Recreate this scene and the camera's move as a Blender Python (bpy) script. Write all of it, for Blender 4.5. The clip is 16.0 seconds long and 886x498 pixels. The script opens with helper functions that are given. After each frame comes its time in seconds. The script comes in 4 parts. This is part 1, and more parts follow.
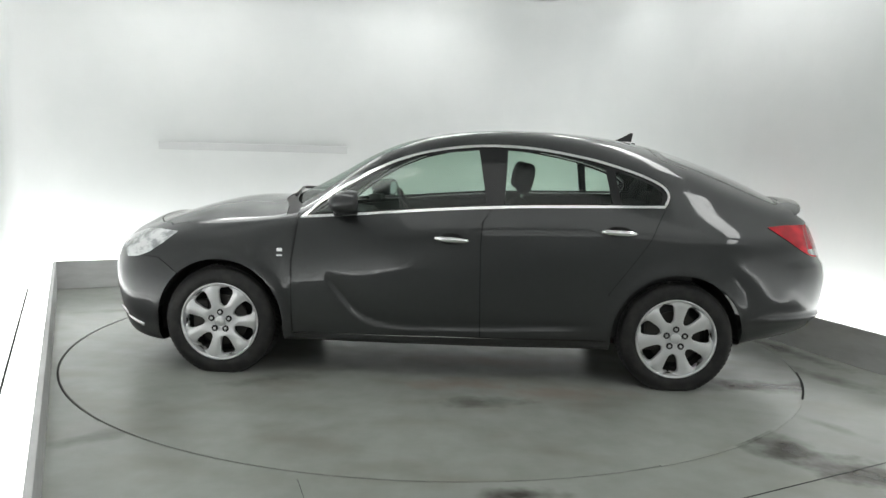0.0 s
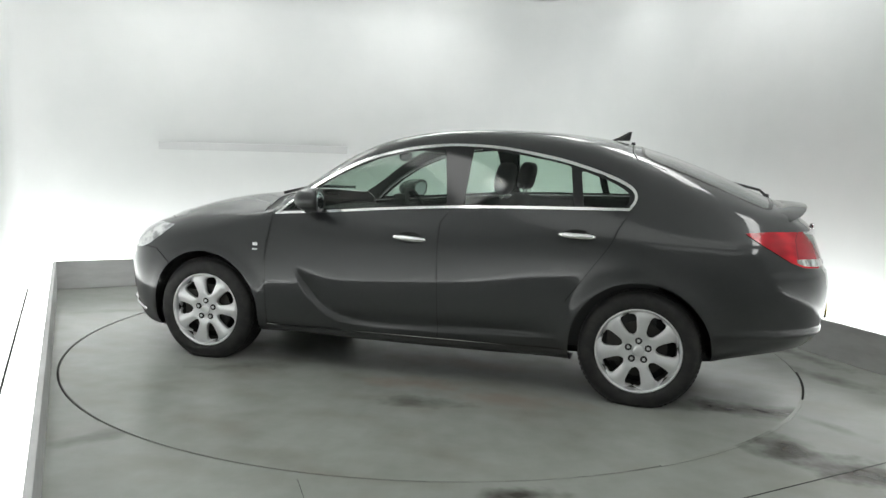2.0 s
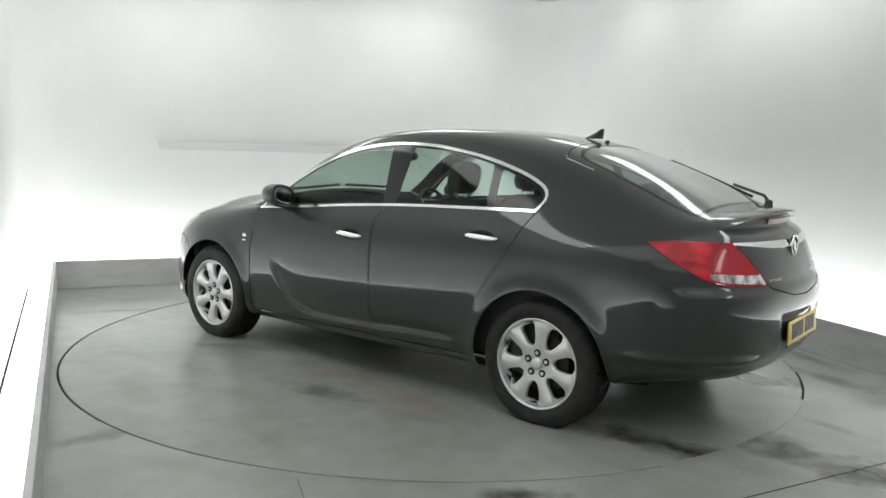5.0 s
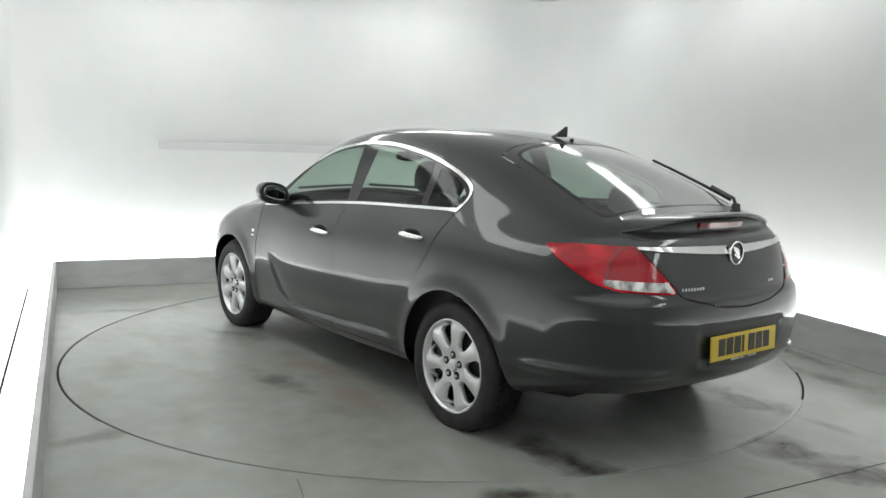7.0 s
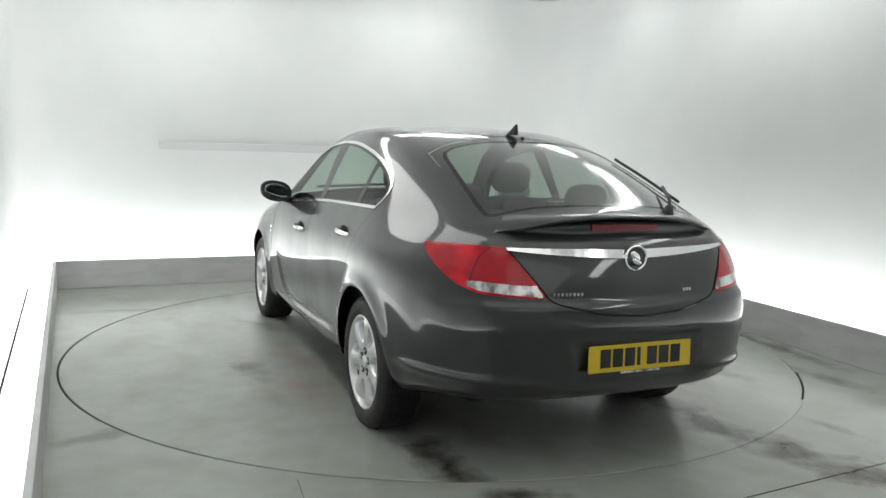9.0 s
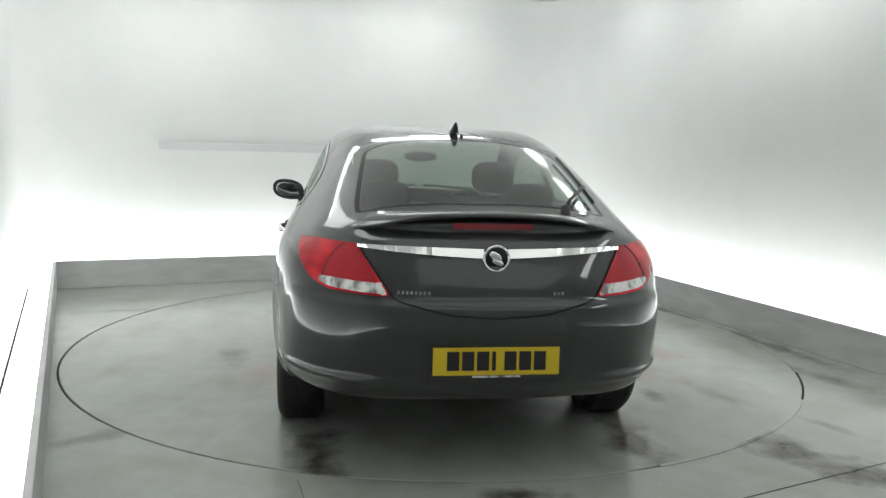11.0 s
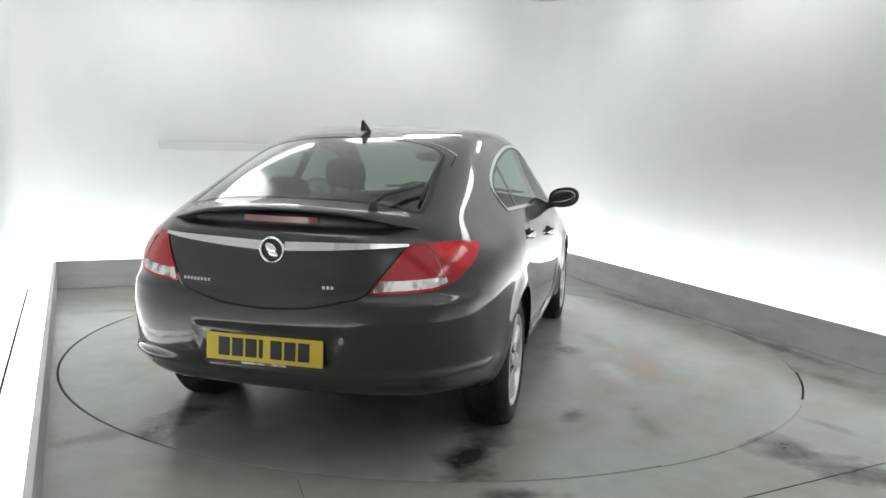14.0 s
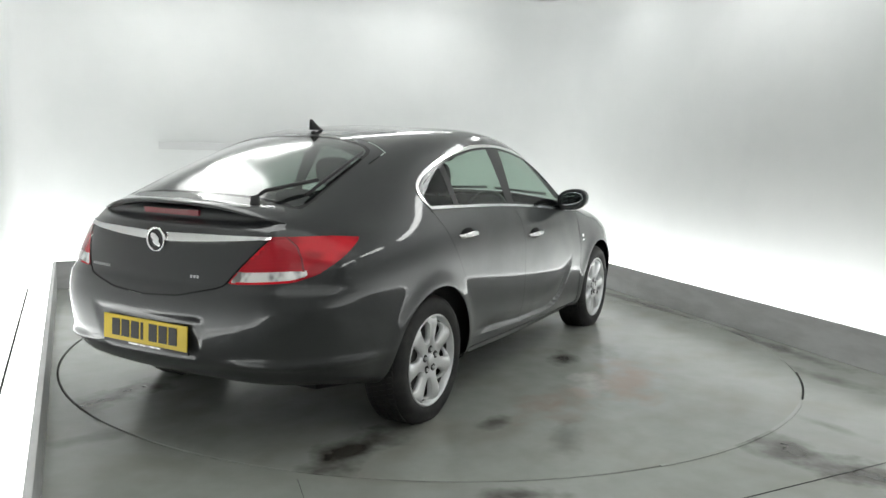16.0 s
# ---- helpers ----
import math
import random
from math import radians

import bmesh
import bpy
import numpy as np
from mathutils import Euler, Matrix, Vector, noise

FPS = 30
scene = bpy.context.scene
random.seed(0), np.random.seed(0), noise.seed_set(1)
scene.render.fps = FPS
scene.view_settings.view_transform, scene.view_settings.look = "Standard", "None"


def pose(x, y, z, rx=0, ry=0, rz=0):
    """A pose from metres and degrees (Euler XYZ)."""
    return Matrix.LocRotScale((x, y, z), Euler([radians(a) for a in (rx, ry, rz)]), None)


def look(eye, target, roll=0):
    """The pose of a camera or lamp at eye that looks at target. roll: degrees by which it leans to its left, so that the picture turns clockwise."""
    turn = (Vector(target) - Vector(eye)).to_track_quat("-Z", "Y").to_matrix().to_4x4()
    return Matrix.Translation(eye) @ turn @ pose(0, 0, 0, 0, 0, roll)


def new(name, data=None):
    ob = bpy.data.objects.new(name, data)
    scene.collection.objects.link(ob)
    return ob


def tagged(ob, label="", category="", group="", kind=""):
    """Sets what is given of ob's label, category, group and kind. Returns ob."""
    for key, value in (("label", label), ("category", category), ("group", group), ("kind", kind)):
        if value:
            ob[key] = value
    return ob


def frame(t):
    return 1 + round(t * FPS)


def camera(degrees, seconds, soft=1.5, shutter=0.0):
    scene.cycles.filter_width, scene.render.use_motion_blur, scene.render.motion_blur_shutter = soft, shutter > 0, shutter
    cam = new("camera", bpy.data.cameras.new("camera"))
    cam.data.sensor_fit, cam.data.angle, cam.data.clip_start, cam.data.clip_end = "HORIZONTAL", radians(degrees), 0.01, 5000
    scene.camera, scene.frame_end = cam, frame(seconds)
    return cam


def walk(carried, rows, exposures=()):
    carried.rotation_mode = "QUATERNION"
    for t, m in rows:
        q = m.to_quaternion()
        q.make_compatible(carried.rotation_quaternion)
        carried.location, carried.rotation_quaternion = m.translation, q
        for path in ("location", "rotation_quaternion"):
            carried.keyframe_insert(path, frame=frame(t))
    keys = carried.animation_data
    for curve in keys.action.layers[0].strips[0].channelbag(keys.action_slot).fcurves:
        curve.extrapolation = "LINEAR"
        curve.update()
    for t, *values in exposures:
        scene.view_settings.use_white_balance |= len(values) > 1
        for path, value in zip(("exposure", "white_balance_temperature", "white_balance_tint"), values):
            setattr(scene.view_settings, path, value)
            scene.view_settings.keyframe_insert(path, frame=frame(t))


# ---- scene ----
# ---- camera: it stands still ----
cam = camera(58.48, 16.0, soft=1.5)
EYE = Vector((0.0, -5.637, 1.383))
AIM = EYE + Vector((math.sin(radians(0.534)) * math.cos(radians(-7.142)), math.cos(radians(0.534)) * math.cos(radians(-7.142)), math.sin(radians(-7.142))))
VIEW = look(EYE, AIM, 1.654)
walk(cam, [(0.0, VIEW), (16.0, VIEW)], exposures=[(0.0, 0.08), (16.0, 0.08)])

# ---- world: the booth is closed, only a trace of light comes from outside ----
world = bpy.data.worlds.new("world")
scene.world = world
world.use_nodes = True
world.node_tree.nodes["Background"].inputs["Color"].default_value = (0.8, 0.85, 0.85, 1)
world.node_tree.nodes["Background"].inputs["Strength"].default_value = 0.3

COVE_GLOW = 2.6       # light channel behind the kerb
MILD_GLOW = 2.9       # wide strips along the west side
FILL_GLOW = 0.55     # broad fill panels added above the south side
CEILING_GLOW = 6.8    # strip lamps round the edge of the ceiling, two of them added fill


# ---- materials ----
def shader(name, color, rough=0.5, metal=0.0, coat=0.0, spec=0.5):
    m = bpy.data.materials.new(name)
    m.use_nodes = True
    b = m.node_tree.nodes["Principled BSDF"]
    b.inputs["Base Color"].default_value = (*color, 1)
    b.inputs["Roughness"].default_value = rough
    b.inputs["Metallic"].default_value = metal
    b.inputs["Coat Weight"].default_value = coat
    b.inputs["Coat Roughness"].default_value = 0.05
    b.inputs["Specular IOR Level"].default_value = spec
    return m


def noise_node(m, scale, detail=4.0, rough=0.55, coords="Object", stretch=None):
    nt = m.node_tree
    tc = nt.nodes.new("ShaderNodeTexCoord")
    n = nt.nodes.new("ShaderNodeTexNoise")
    n.inputs["Scale"].default_value = scale
    n.inputs["Detail"].default_value = detail
    n.inputs["Roughness"].default_value = rough
    if stretch:
        mp = nt.nodes.new("ShaderNodeMapping")
        mp.inputs["Scale"].default_value = stretch
        nt.links.new(tc.outputs[coords], mp.inputs["Vector"])
        nt.links.new(mp.outputs["Vector"], n.inputs["Vector"])
    else:
        nt.links.new(tc.outputs[coords], n.inputs["Vector"])
    return n


def ramp(m, src, stops):
    r = m.node_tree.nodes.new("ShaderNodeValToRGB")
    r.color_ramp.interpolation = "EASE"
    while len(r.color_ramp.elements) < len(stops):
        r.color_ramp.elements.new(0.5)
    for e, (p, c) in zip(r.color_ramp.elements, stops):
        e.position, e.color = p, (*c, 1) if len(c) == 3 else c
    m.node_tree.links.new(src, r.inputs["Fac"])
    return r


def mix(m, fac, a, b, blend="MIX"):
    n = m.node_tree.nodes.new("ShaderNodeMix")
    n.data_type, n.blend_type = "RGBA", blend
    for sock, v in ((n.inputs["Factor"], fac), (n.inputs["A"], a), (n.inputs["B"], b)):
        if hasattr(v, "links") or hasattr(v, "is_linked"):
            m.node_tree.links.new(v, sock)
        elif isinstance(v, (int, float)):
            sock.default_value = v
        else:
            sock.default_value = (*v, 1)
    return n.outputs["Result"]


def bump(m, src, strength, dist):
    b = m.node_tree.nodes.new("ShaderNodeBump")
    b.inputs["Strength"].default_value, b.inputs["Distance"].default_value = strength, dist
    m.node_tree.links.new(src, b.inputs["Height"])
    p = m.node_tree.nodes["Principled BSDF"]
    m.node_tree.links.new(b.outputs["Normal"], p.inputs["Normal"])


def wire(m, out, name):
    m.node_tree.links.new(out, m.node_tree.nodes["Principled BSDF"].inputs[name])


def glow(name, color, strength):
    m = shader(name, color, 0.4)
    b = m.node_tree.nodes["Principled BSDF"]
    b.inputs["Emission Color"].default_value = (*color, 1)
    b.inputs["Emission Strength"].default_value = strength
    return m


def glass(name, tint, gloss=1.0, rough=0.03):
    m = bpy.data.materials.new(name)
    m.use_nodes = True
    nt = m.node_tree
    nt.nodes.clear()
    out = nt.nodes.new("ShaderNodeOutputMaterial")
    tr = nt.nodes.new("ShaderNodeBsdfTransparent")
    tr.inputs["Color"].default_value = (*tint, 1)
    gl = nt.nodes.new("ShaderNodeBsdfGlossy")
    gl.inputs["Roughness"].default_value = rough
    lw = nt.nodes.new("ShaderNodeLayerWeight")
    lw.inputs["Blend"].default_value = 0.5
    pw = nt.nodes.new("ShaderNodeMath")
    pw.operation = "POWER"
    pw.inputs[1].default_value = 4.0
    fr = nt.nodes.new("ShaderNodeMath")
    fr.operation = "MULTIPLY_ADD"
    fr.inputs[1].default_value, fr.inputs[2].default_value = 0.9 * gloss, 0.06 * gloss
    nt.links.new(lw.outputs["Facing"], pw.inputs[0])
    nt.links.new(pw.outputs[0], fr.inputs[0])
    mx = nt.nodes.new("ShaderNodeMixShader")
    nt.links.new(fr.outputs[0], mx.inputs[0])
    nt.links.new(tr.outputs[0], mx.inputs[1])
    nt.links.new(gl.outputs[0], mx.inputs[2])
    nt.links.new(mx.outputs[0], out.inputs["Surface"])
    return m


# painted concrete floor: grey-green, worn, damp in patches
def stain(m, base, marks):
    """Irregular marks (x, y, half length, half width, turn, strength, colour) laid over a colour."""
    nt = m.node_tree
    tc = nt.nodes.new("ShaderNodeTexCoord")
    nz = noise_node(m, 5.0, 3, 0.55)
    for x, y, rx, ry, turn, k, col in marks:
        mp = nt.nodes.new("ShaderNodeMapping")
        mp.vector_type = "TEXTURE"
        mp.inputs["Location"].default_value = (x, y, 0)
        mp.inputs["Rotation"].default_value = (0, 0, radians(turn))
        mp.inputs["Scale"].default_value = (rx, ry, 1)
        nt.links.new(tc.outputs["Object"], mp.inputs["Vector"])
        ln = nt.nodes.new("ShaderNodeVectorMath")
        ln.operation = "LENGTH"
        nt.links.new(mp.outputs["Vector"], ln.inputs[0])
        ad = nt.nodes.new("ShaderNodeMath")
        ad.operation = "MULTIPLY_ADD"
        ad.inputs[1].default_value = 2.0
        nt.links.new(nz.outputs["Fac"], ad.inputs[0])
        nt.links.new(ln.outputs["Value"], ad.inputs[2])
        mr = nt.nodes.new("ShaderNodeMapRange")
        for i, v in ((1, 1.05), (2, 1.95), (3, k), (4, 0.0)):
            mr.inputs[i].default_value = v
        nt.links.new(ad.outputs[0], mr.inputs[0])
        base = mix(m, mr.outputs[0], base, col)
    return base


DAMP, RUST = (0.055, 0.05, 0.043), (0.29, 0.205, 0.17)
PALE = (0.55, 0.54, 0.51)
TABLE_MARKS = [(-2.12, .8, .42, .17, -4, 1.0, DAMP), (-2.1, -.7, .42, .17, 4, 1.0, DAMP), (-1.7, .85, .34, .14, 0, .65, DAMP), (-1.75, -.74, .34, .14, 0, .65, DAMP),
               (-.2, -1.48, .6, .28, 10, .8, RUST), (-.4, -1.3, .36, .13, 20, .75, PALE), (.07, -.96, .26, .12, 20, .85, DAMP), (.47, -1.15, .3, .13, 20, .5, DAMP),
               (-.9, -1.27, .45, .2, 0, .65, RUST), (-1.35, -1.1, .15, .08, 0, .8, DAMP), (-1.38, -1.5, .3, .1, 20, .4, DAMP), (-.35, 1.36, .36, .12, 10, .6, DAMP),
               (-.19, 1.04, .45, .16, 10, .5, RUST), (-.8, 1.15, .5, .2, 5, .45, RUST), (.9, 1.1, .4, .12, 30, .45, DAMP), (1.35, -.8, .3, .14, 0, .5, DAMP), (-.4, .5, .6, .2, 0, .4, RUST)]
FLOOR_MARKS = [(1.72, -1.98, .62, .2, -58, 1.0, DAMP), (1.95, -2.25, .5, .17, -50, .9, DAMP), (.38, -2.57, .24, .1, 5, .95, DAMP), (-1.58, -2.05, .24, .09, 40, .5, DAMP),
               (2.09, -1.64, .22, .07, -60, .6, DAMP), (2.5, .2, .9, .12, -70, .85, DAMP), (1.95, 1.7, .8, .1, -66, .8, DAMP), (2.55, -.75, .4, .12, -60, .6, DAMP), (-2.55, .75, .4, .1, 20, .4, DAMP)]


def floor_material(name, spots, dirt):
    """Grey-green floor paint: broad tone, brown film in blotches, and marks."""
    m = shader(name, (0.3, 0.31, 0.3), 0.25)
    big = noise_node(m, 0.9, 5, 0.6)
    fine = noise_node(m, 7.0, 5, 0.6)
    c = ramp(m, big.outputs["Fac"], [(0.1, (0.265, 0.28, 0.257)), (0.9, (0.365, 0.38, 0.355))]).outputs["Color"]
    c = mix(m, 0.22, c, ramp(m, fine.outputs["Fac"], [(0.1, (0.19, 0.205, 0.18)), (0.9, (0.42, 0.44, 0.41))]).outputs["Color"])
    film = noise_node(m, 1.7, 2, 0.5, stretch=(1.0, 1.6, 1.0))
    c = mix(m, ramp(m, film.outputs["Fac"], [(0.42, (0, 0, 0)), (0.85, (dirt, dirt, dirt))]).outputs["Color"], c, (0.2, 0.17, 0.14))
    wire(m, stain(m, c, spots), "Base Color")
    bump(m, noise_node(m, 40.0, 3).outputs["Fac"], 0.05, 0.002)
    return m


M_FLOOR = floor_material("floor_paint", FLOOR_MARKS, 0.35)
M_TABLE = floor_material("turntable_paint", TABLE_MARKS, 0.55)
M_GROOVE = shader("groove_dark", (0.02, 0.022, 0.02), 0.8)
M_WALL = shader("white_wall", (0.8, 0.81, 0.81), 0.7)
n_ = noise_node(M_WALL, 0.7, 5, 0.6)
wire(M_WALL, ramp(M_WALL, n_.outputs["Fac"], [(0.3, (0.77, 0.785, 0.785)), (0.7, (0.83, 0.84, 0.84))]).outputs["Color"], "Base Color")
n_ = noise_node(M_WALL, 60, 3)
bump(M_WALL, n_.outputs["Fac"], 0.05, 0.002)
M_KERB = shader("kerb_grey", (0.52, 0.52, 0.52), 0.55)
n_ = noise_node(M_KERB, 3.0, 6, 0.6, stretch=(1, 1, 4))
wire(M_KERB, ramp(M_KERB, n_.outputs["Fac"], [(0.3, (0.47, 0.47, 0.47)), (0.7, (0.57, 0.57, 0.57))]).outputs["Color"], "Base Color")
M_COVE = glow("cove_diffuser", (0.985, 1.0, 0.98), COVE_GLOW)
M_BOX = glow("softbox_diffuser", (0.985, 1.0, 0.98), CEILING_GLOW)
M_MILD = glow("mild_diffuser", (0.985, 1.0, 0.98), MILD_GLOW)
M_FILL = glow("fill_panel_diffuser", (0.985, 1.0, 0.98), FILL_GLOW)
# batten grey: a soft band of shade on the white wall, put into colour
M_BATTEN_SHADE = shader("shade_grey_batten", (0.64, 0.645, 0.65), 0.75)
M_BACKWALL = shader("grey_unseen_wall", (0.62, 0.63, 0.63), 0.6)


# ---- mesh helpers ----
def mesh_object(name, verts, faces, mat, parent=None, label="", normals=None, smooth=True):
    me = bpy.data.meshes.new(name)
    me.from_pydata([tuple(v) for v in verts], [], faces)
    me.materials.append(mat)
    if smooth:
        me.polygons.foreach_set("use_smooth", [True] * len(me.polygons))
    if normals is not None:
        me.normals_split_custom_set_from_vertices([tuple(n) for n in normals])
    me.update()
    ob = new(name, me)
    ob.parent = parent
    if label:
        tagged(ob, label)
    return ob


def part(name, bm, mat, parent, label="", smooth=False, bevel=0.0, m=None):
    if bevel:
        bmesh.ops.bevel(bm, geom=bm.edges[:], offset=bevel, segments=2, affect="EDGES", profile=0.6)
    if m is not None:
        bm.transform(m)
    bmesh.ops.recalc_face_normals(bm, faces=bm.faces[:])
    me = bpy.data.meshes.new(name)
    bm.to_mesh(me)
    bm.free()
    me.materials.append(mat)
    if smooth:
        me.polygons.foreach_set("use_smooth", [True] * len(me.polygons))
    ob = new(name, me)
    ob.parent = parent
    if label:
        tagged(ob, label)
    return ob


def box(sx, sy, sz, m=None):
    bm = bmesh.new()
    bmesh.ops.create_cube(bm, size=1.0, matrix=Matrix.Diagonal((sx, sy, sz, 1)))
    if m is not None:
        bm.transform(m)
    return bm


def prism(pts, z0, z1):
    """A vertical prism on a plan polygon."""
    bm = bmesh.new()
    lo = [bm.verts.new((x, y, z0)) for x, y in pts]
    hi = [bm.verts.new((x, y, z1)) for x, y in pts]
    bm.faces.new(lo[::-1])
    bm.faces.new(hi)
    n = len(pts)
    for i in range(n):
        bm.faces.new((lo[i], lo[(i + 1) % n], hi[(i + 1) % n], hi[i]))
    return bm


def lathe(profile, n=64, axis="y"):
    """Turns a profile of (radius, offset) round an axis; closed into a ring when the profile is closed."""
    bm = bmesh.new()
    rings = []
    for r, o in profile:
        ring = []
        for i in range(n):
            a = 2 * math.pi * i / n
            c, s = r * math.cos(a), r * math.sin(a)
            ring.append(bm.verts.new((c, o, s) if axis == "y" else (c, s, o)))
        rings.append(ring)
    for a, b in zip(rings, rings[1:]):
        for i in range(n):
            bm.faces.new((a[i], a[(i + 1) % n], b[(i + 1) % n], b[i]))
    return bm


def ribbon(rows):
    """A skin through rows of section points, closed round each section, with end caps."""
    bm = bmesh.new()
    vs = [[bm.verts.new(p) for p in r] for r in rows]
    n = len(rows[0])
    for a, b in zip(vs, vs[1:]):
        for i in range(n):
            bm.faces.new((a[i], a[(i + 1) % n], b[(i + 1) % n], b[i]))
    bm.faces.new(vs[0][::-1])
    bm.faces.new(vs[-1])
    return bm


# ---- the booth ----
CORNER_L = Vector((-3.497, 1.614))       # inner foot of the kerb, corner behind the turntable
CORNER_R = Vector((1.318, 3.816))
END_L = Vector((-1.135, -3.5))
BACK_L = Vector((-1.1, -7.6))
BACK_R = Vector((5.54, -7.6))
KERB_H, KERB_T = 0.26, 0.03
COVE_W = 0.28
TOP = 3.1


def offset_line(pts, d):
    """An open plan line moved to its left by d."""
    out = []
    for i, p in enumerate(pts):
        ns = []
        for a, b in ((i - 1, i), (i, i + 1)):
            if a >= 0 and b < len(pts):
                t = (pts[b] - pts[a]).normalized()
                ns.append(Vector((-t.y, t.x)))
        n = sum(ns, Vector((0, 0))).normalized()
        out.append(p + n * (d / n.dot(ns[0])))
    return out


# runs with the booth's inside on its right hand
LINE = [BACK_L, END_L, CORNER_L, CORNER_R, BACK_R]
KERB_OUT = offset_line(LINE, KERB_T)
WALL_IN = offset_line(LINE, KERB_T + COVE_W)
WALL_OUT = offset_line(LINE, KERB_T + COVE_W + 0.12)


def strip(a, b, i, z0, z1):
    return prism([tuple(a[i]), tuple(a[i + 1]), tuple(b[i + 1]), tuple(b[i])], z0, z1)


for i, side in enumerate(("left_front", "left", "north", "east")):
    kerb = part("kerb_" + side, strip(LINE, KERB_OUT, i, 0.0, KERB_H), M_KERB, None, "low grey painted kerb round the turntable floor", bevel=0.004)
    tagged(kerb, category="kerb", kind="structure")
    cove = part("cove_light_" + side, strip(KERB_OUT, WALL_IN, i, 0.10, KERB_H - 0.012), M_COVE, None, "white glowing light channel behind the grey kerb")
    tagged(cove, category="cove light", kind="structure")


def rounded(pts, radii):
    """A plan line with its inner corners rounded."""
    out = [pts[0]]
    for i in range(1, len(pts) - 1):
        p, r = pts[i], radii[i - 1]
        a, b = (pts[i - 1] - p).normalized(), (pts[i + 1] - p).normalized()
        half = math.acos(max(-1, min(1, a.dot(b)))) / 2
        d = r / math.tan(half)
        mid = (a + b).normalized()
        c = p + mid * (r / math.sin(half))
        p0, p1 = p + a * d, p + b * d
        v0, v1 = p0 - c, p1 - c
        ang = math.atan2(v0.x * v1.y - v0.y * v1.x, v0.dot(v1))
        for k in range(17):
            t = ang * k / 16
            out.append(c + Vector((v0.x * math.cos(t) - v0.y * math.sin(t), v0.x * math.sin(t) + v0.y * math.cos(t))))
    out.append(pts[-1])
    return out


def wall_sheet(name, path, label):
    """A wall with thickness along a plan path; its head curves softly in under the ceiling."""
    prof = [(0.0, 0.0)] + [(0.35 - 0.35 * math.cos(a), TOP - 0.35 + 0.35 * math.sin(a)) for a in [math.pi / 2 * k / 8 for k in range(9)]]
    verts, faces = [], []
    n = len(path)
    for i, p in enumerate(path):
        t = (path[min(i + 1, n - 1)] - path[max(i - 1, 0)]).normalized()
        nr = Vector((t.y, -t.x))
        for o, z in prof:
            verts.append((p.x + nr.x * o, p.y + nr.y * o, z))
        for o, z in ((0.0, TOP + 0.1), (-0.12, TOP + 0.1), (-0.12, 0.0)):
            verts.append((p.x + nr.x * o, p.y + nr.y * o, z))
    k = len(prof) + 3
    for i in range(n - 1):
        for j in range(k):
            a, b = i * k + j, i * k + (j + 1) % k
            faces.append((a, a + k, b + k, b))
    faces += [tuple(range(k)), tuple(range((n - 1) * k, n * k))[::-1]]
    ob = mesh_object(name, verts, faces, M_WALL, None, label, smooth=False)
    ob.data.polygons.foreach_set("use_smooth", [len(p.vertices) == 4 for p in ob.data.polygons])
    return tagged(ob, category="wall", kind="structure")


wall_sheet("wall_north", rounded(WALL_IN, (0.4, 0.35, 0.7)), "smooth white curved booth wall, softly lit")
# unseen side closed with a plain wall, its pale grey tuned for reflections
tagged(part("wall_south", prism([(-2.2, -7.6), (6.2, -7.6), (6.2, -7.75), (-2.2, -7.75)], 0, TOP + 0.1), M_BACKWALL, None, "plain grey wall added to close the unseen side of the booth"), category="wall", kind="structure")
CEILING_PLAN = [tuple(p) for p in offset_line(LINE, KERB_T + COVE_W + 0.1)] + [(6.1, -7.7), (-2.2, -7.7)]
tagged(part("ceiling", prism(CEILING_PLAN, TOP + 0.11, TOP + 0.2), M_WALL, None, "plain white booth ceiling"), category="ceiling", kind="structure")


def strip_lamp(x, y, turn, length, width, mat=M_BOX, label="long white strip lamp under the booth ceiling"):
    top = tagged(new("ceiling_light"), label, "ceiling light", "booth ceiling lamps")
    top.matrix_basis = pose(x, y, TOP + 0.11, 0, 0, turn)
    part("housing", box(length + 0.08, width + 0.06, 0.06, pose(0, 0, -0.03)), M_WALL, top, bevel=0.006)
    part("diffuser", box(length, width, 0.02, pose(0, 0, -0.066)), mat, top, "glowing white diffuser")


# third and fourth strips are fill, added to brighten the north wall evenly
for x, y, turn, length, width in [(0.12, 2.86, 24.6, 1.0, 0.24), (1.5, 2.3, -69.7, 0.8, 0.26), (-2.05, 1.5, 24.6, 1.3, 0.34), (-0.4, 2.1, 24.6, 1.3, 0.34), (2.15, 0.4, -69.7, 1.8, 0.34),
                                  (3.0, -1.96, -69.7, 1.8, 0.34), (3.85, -4.3, -69.7, 1.8, 0.34)]:
    strip_lamp(x, y, turn, length, width)
for x, y in ((-2.3, 0.35), (-1.3, -1.8)):
    strip_lamp(x, y, 114.7, 1.9, 0.8, M_MILD, "wide mild strip lamp under the booth ceiling")
# added fill panels, out of view: an even pale reflection in the rear screen
for x, y in ((0.9, -3.4), (1.6, -5.9)):
    strip_lamp(x, y, 0, 3.4, 1.9, M_FILL, "broad pale fill panel added under the booth ceiling")

# floor with a round opening, and the turntable in it
TABLE_R = 2.468
GAP = 0.013


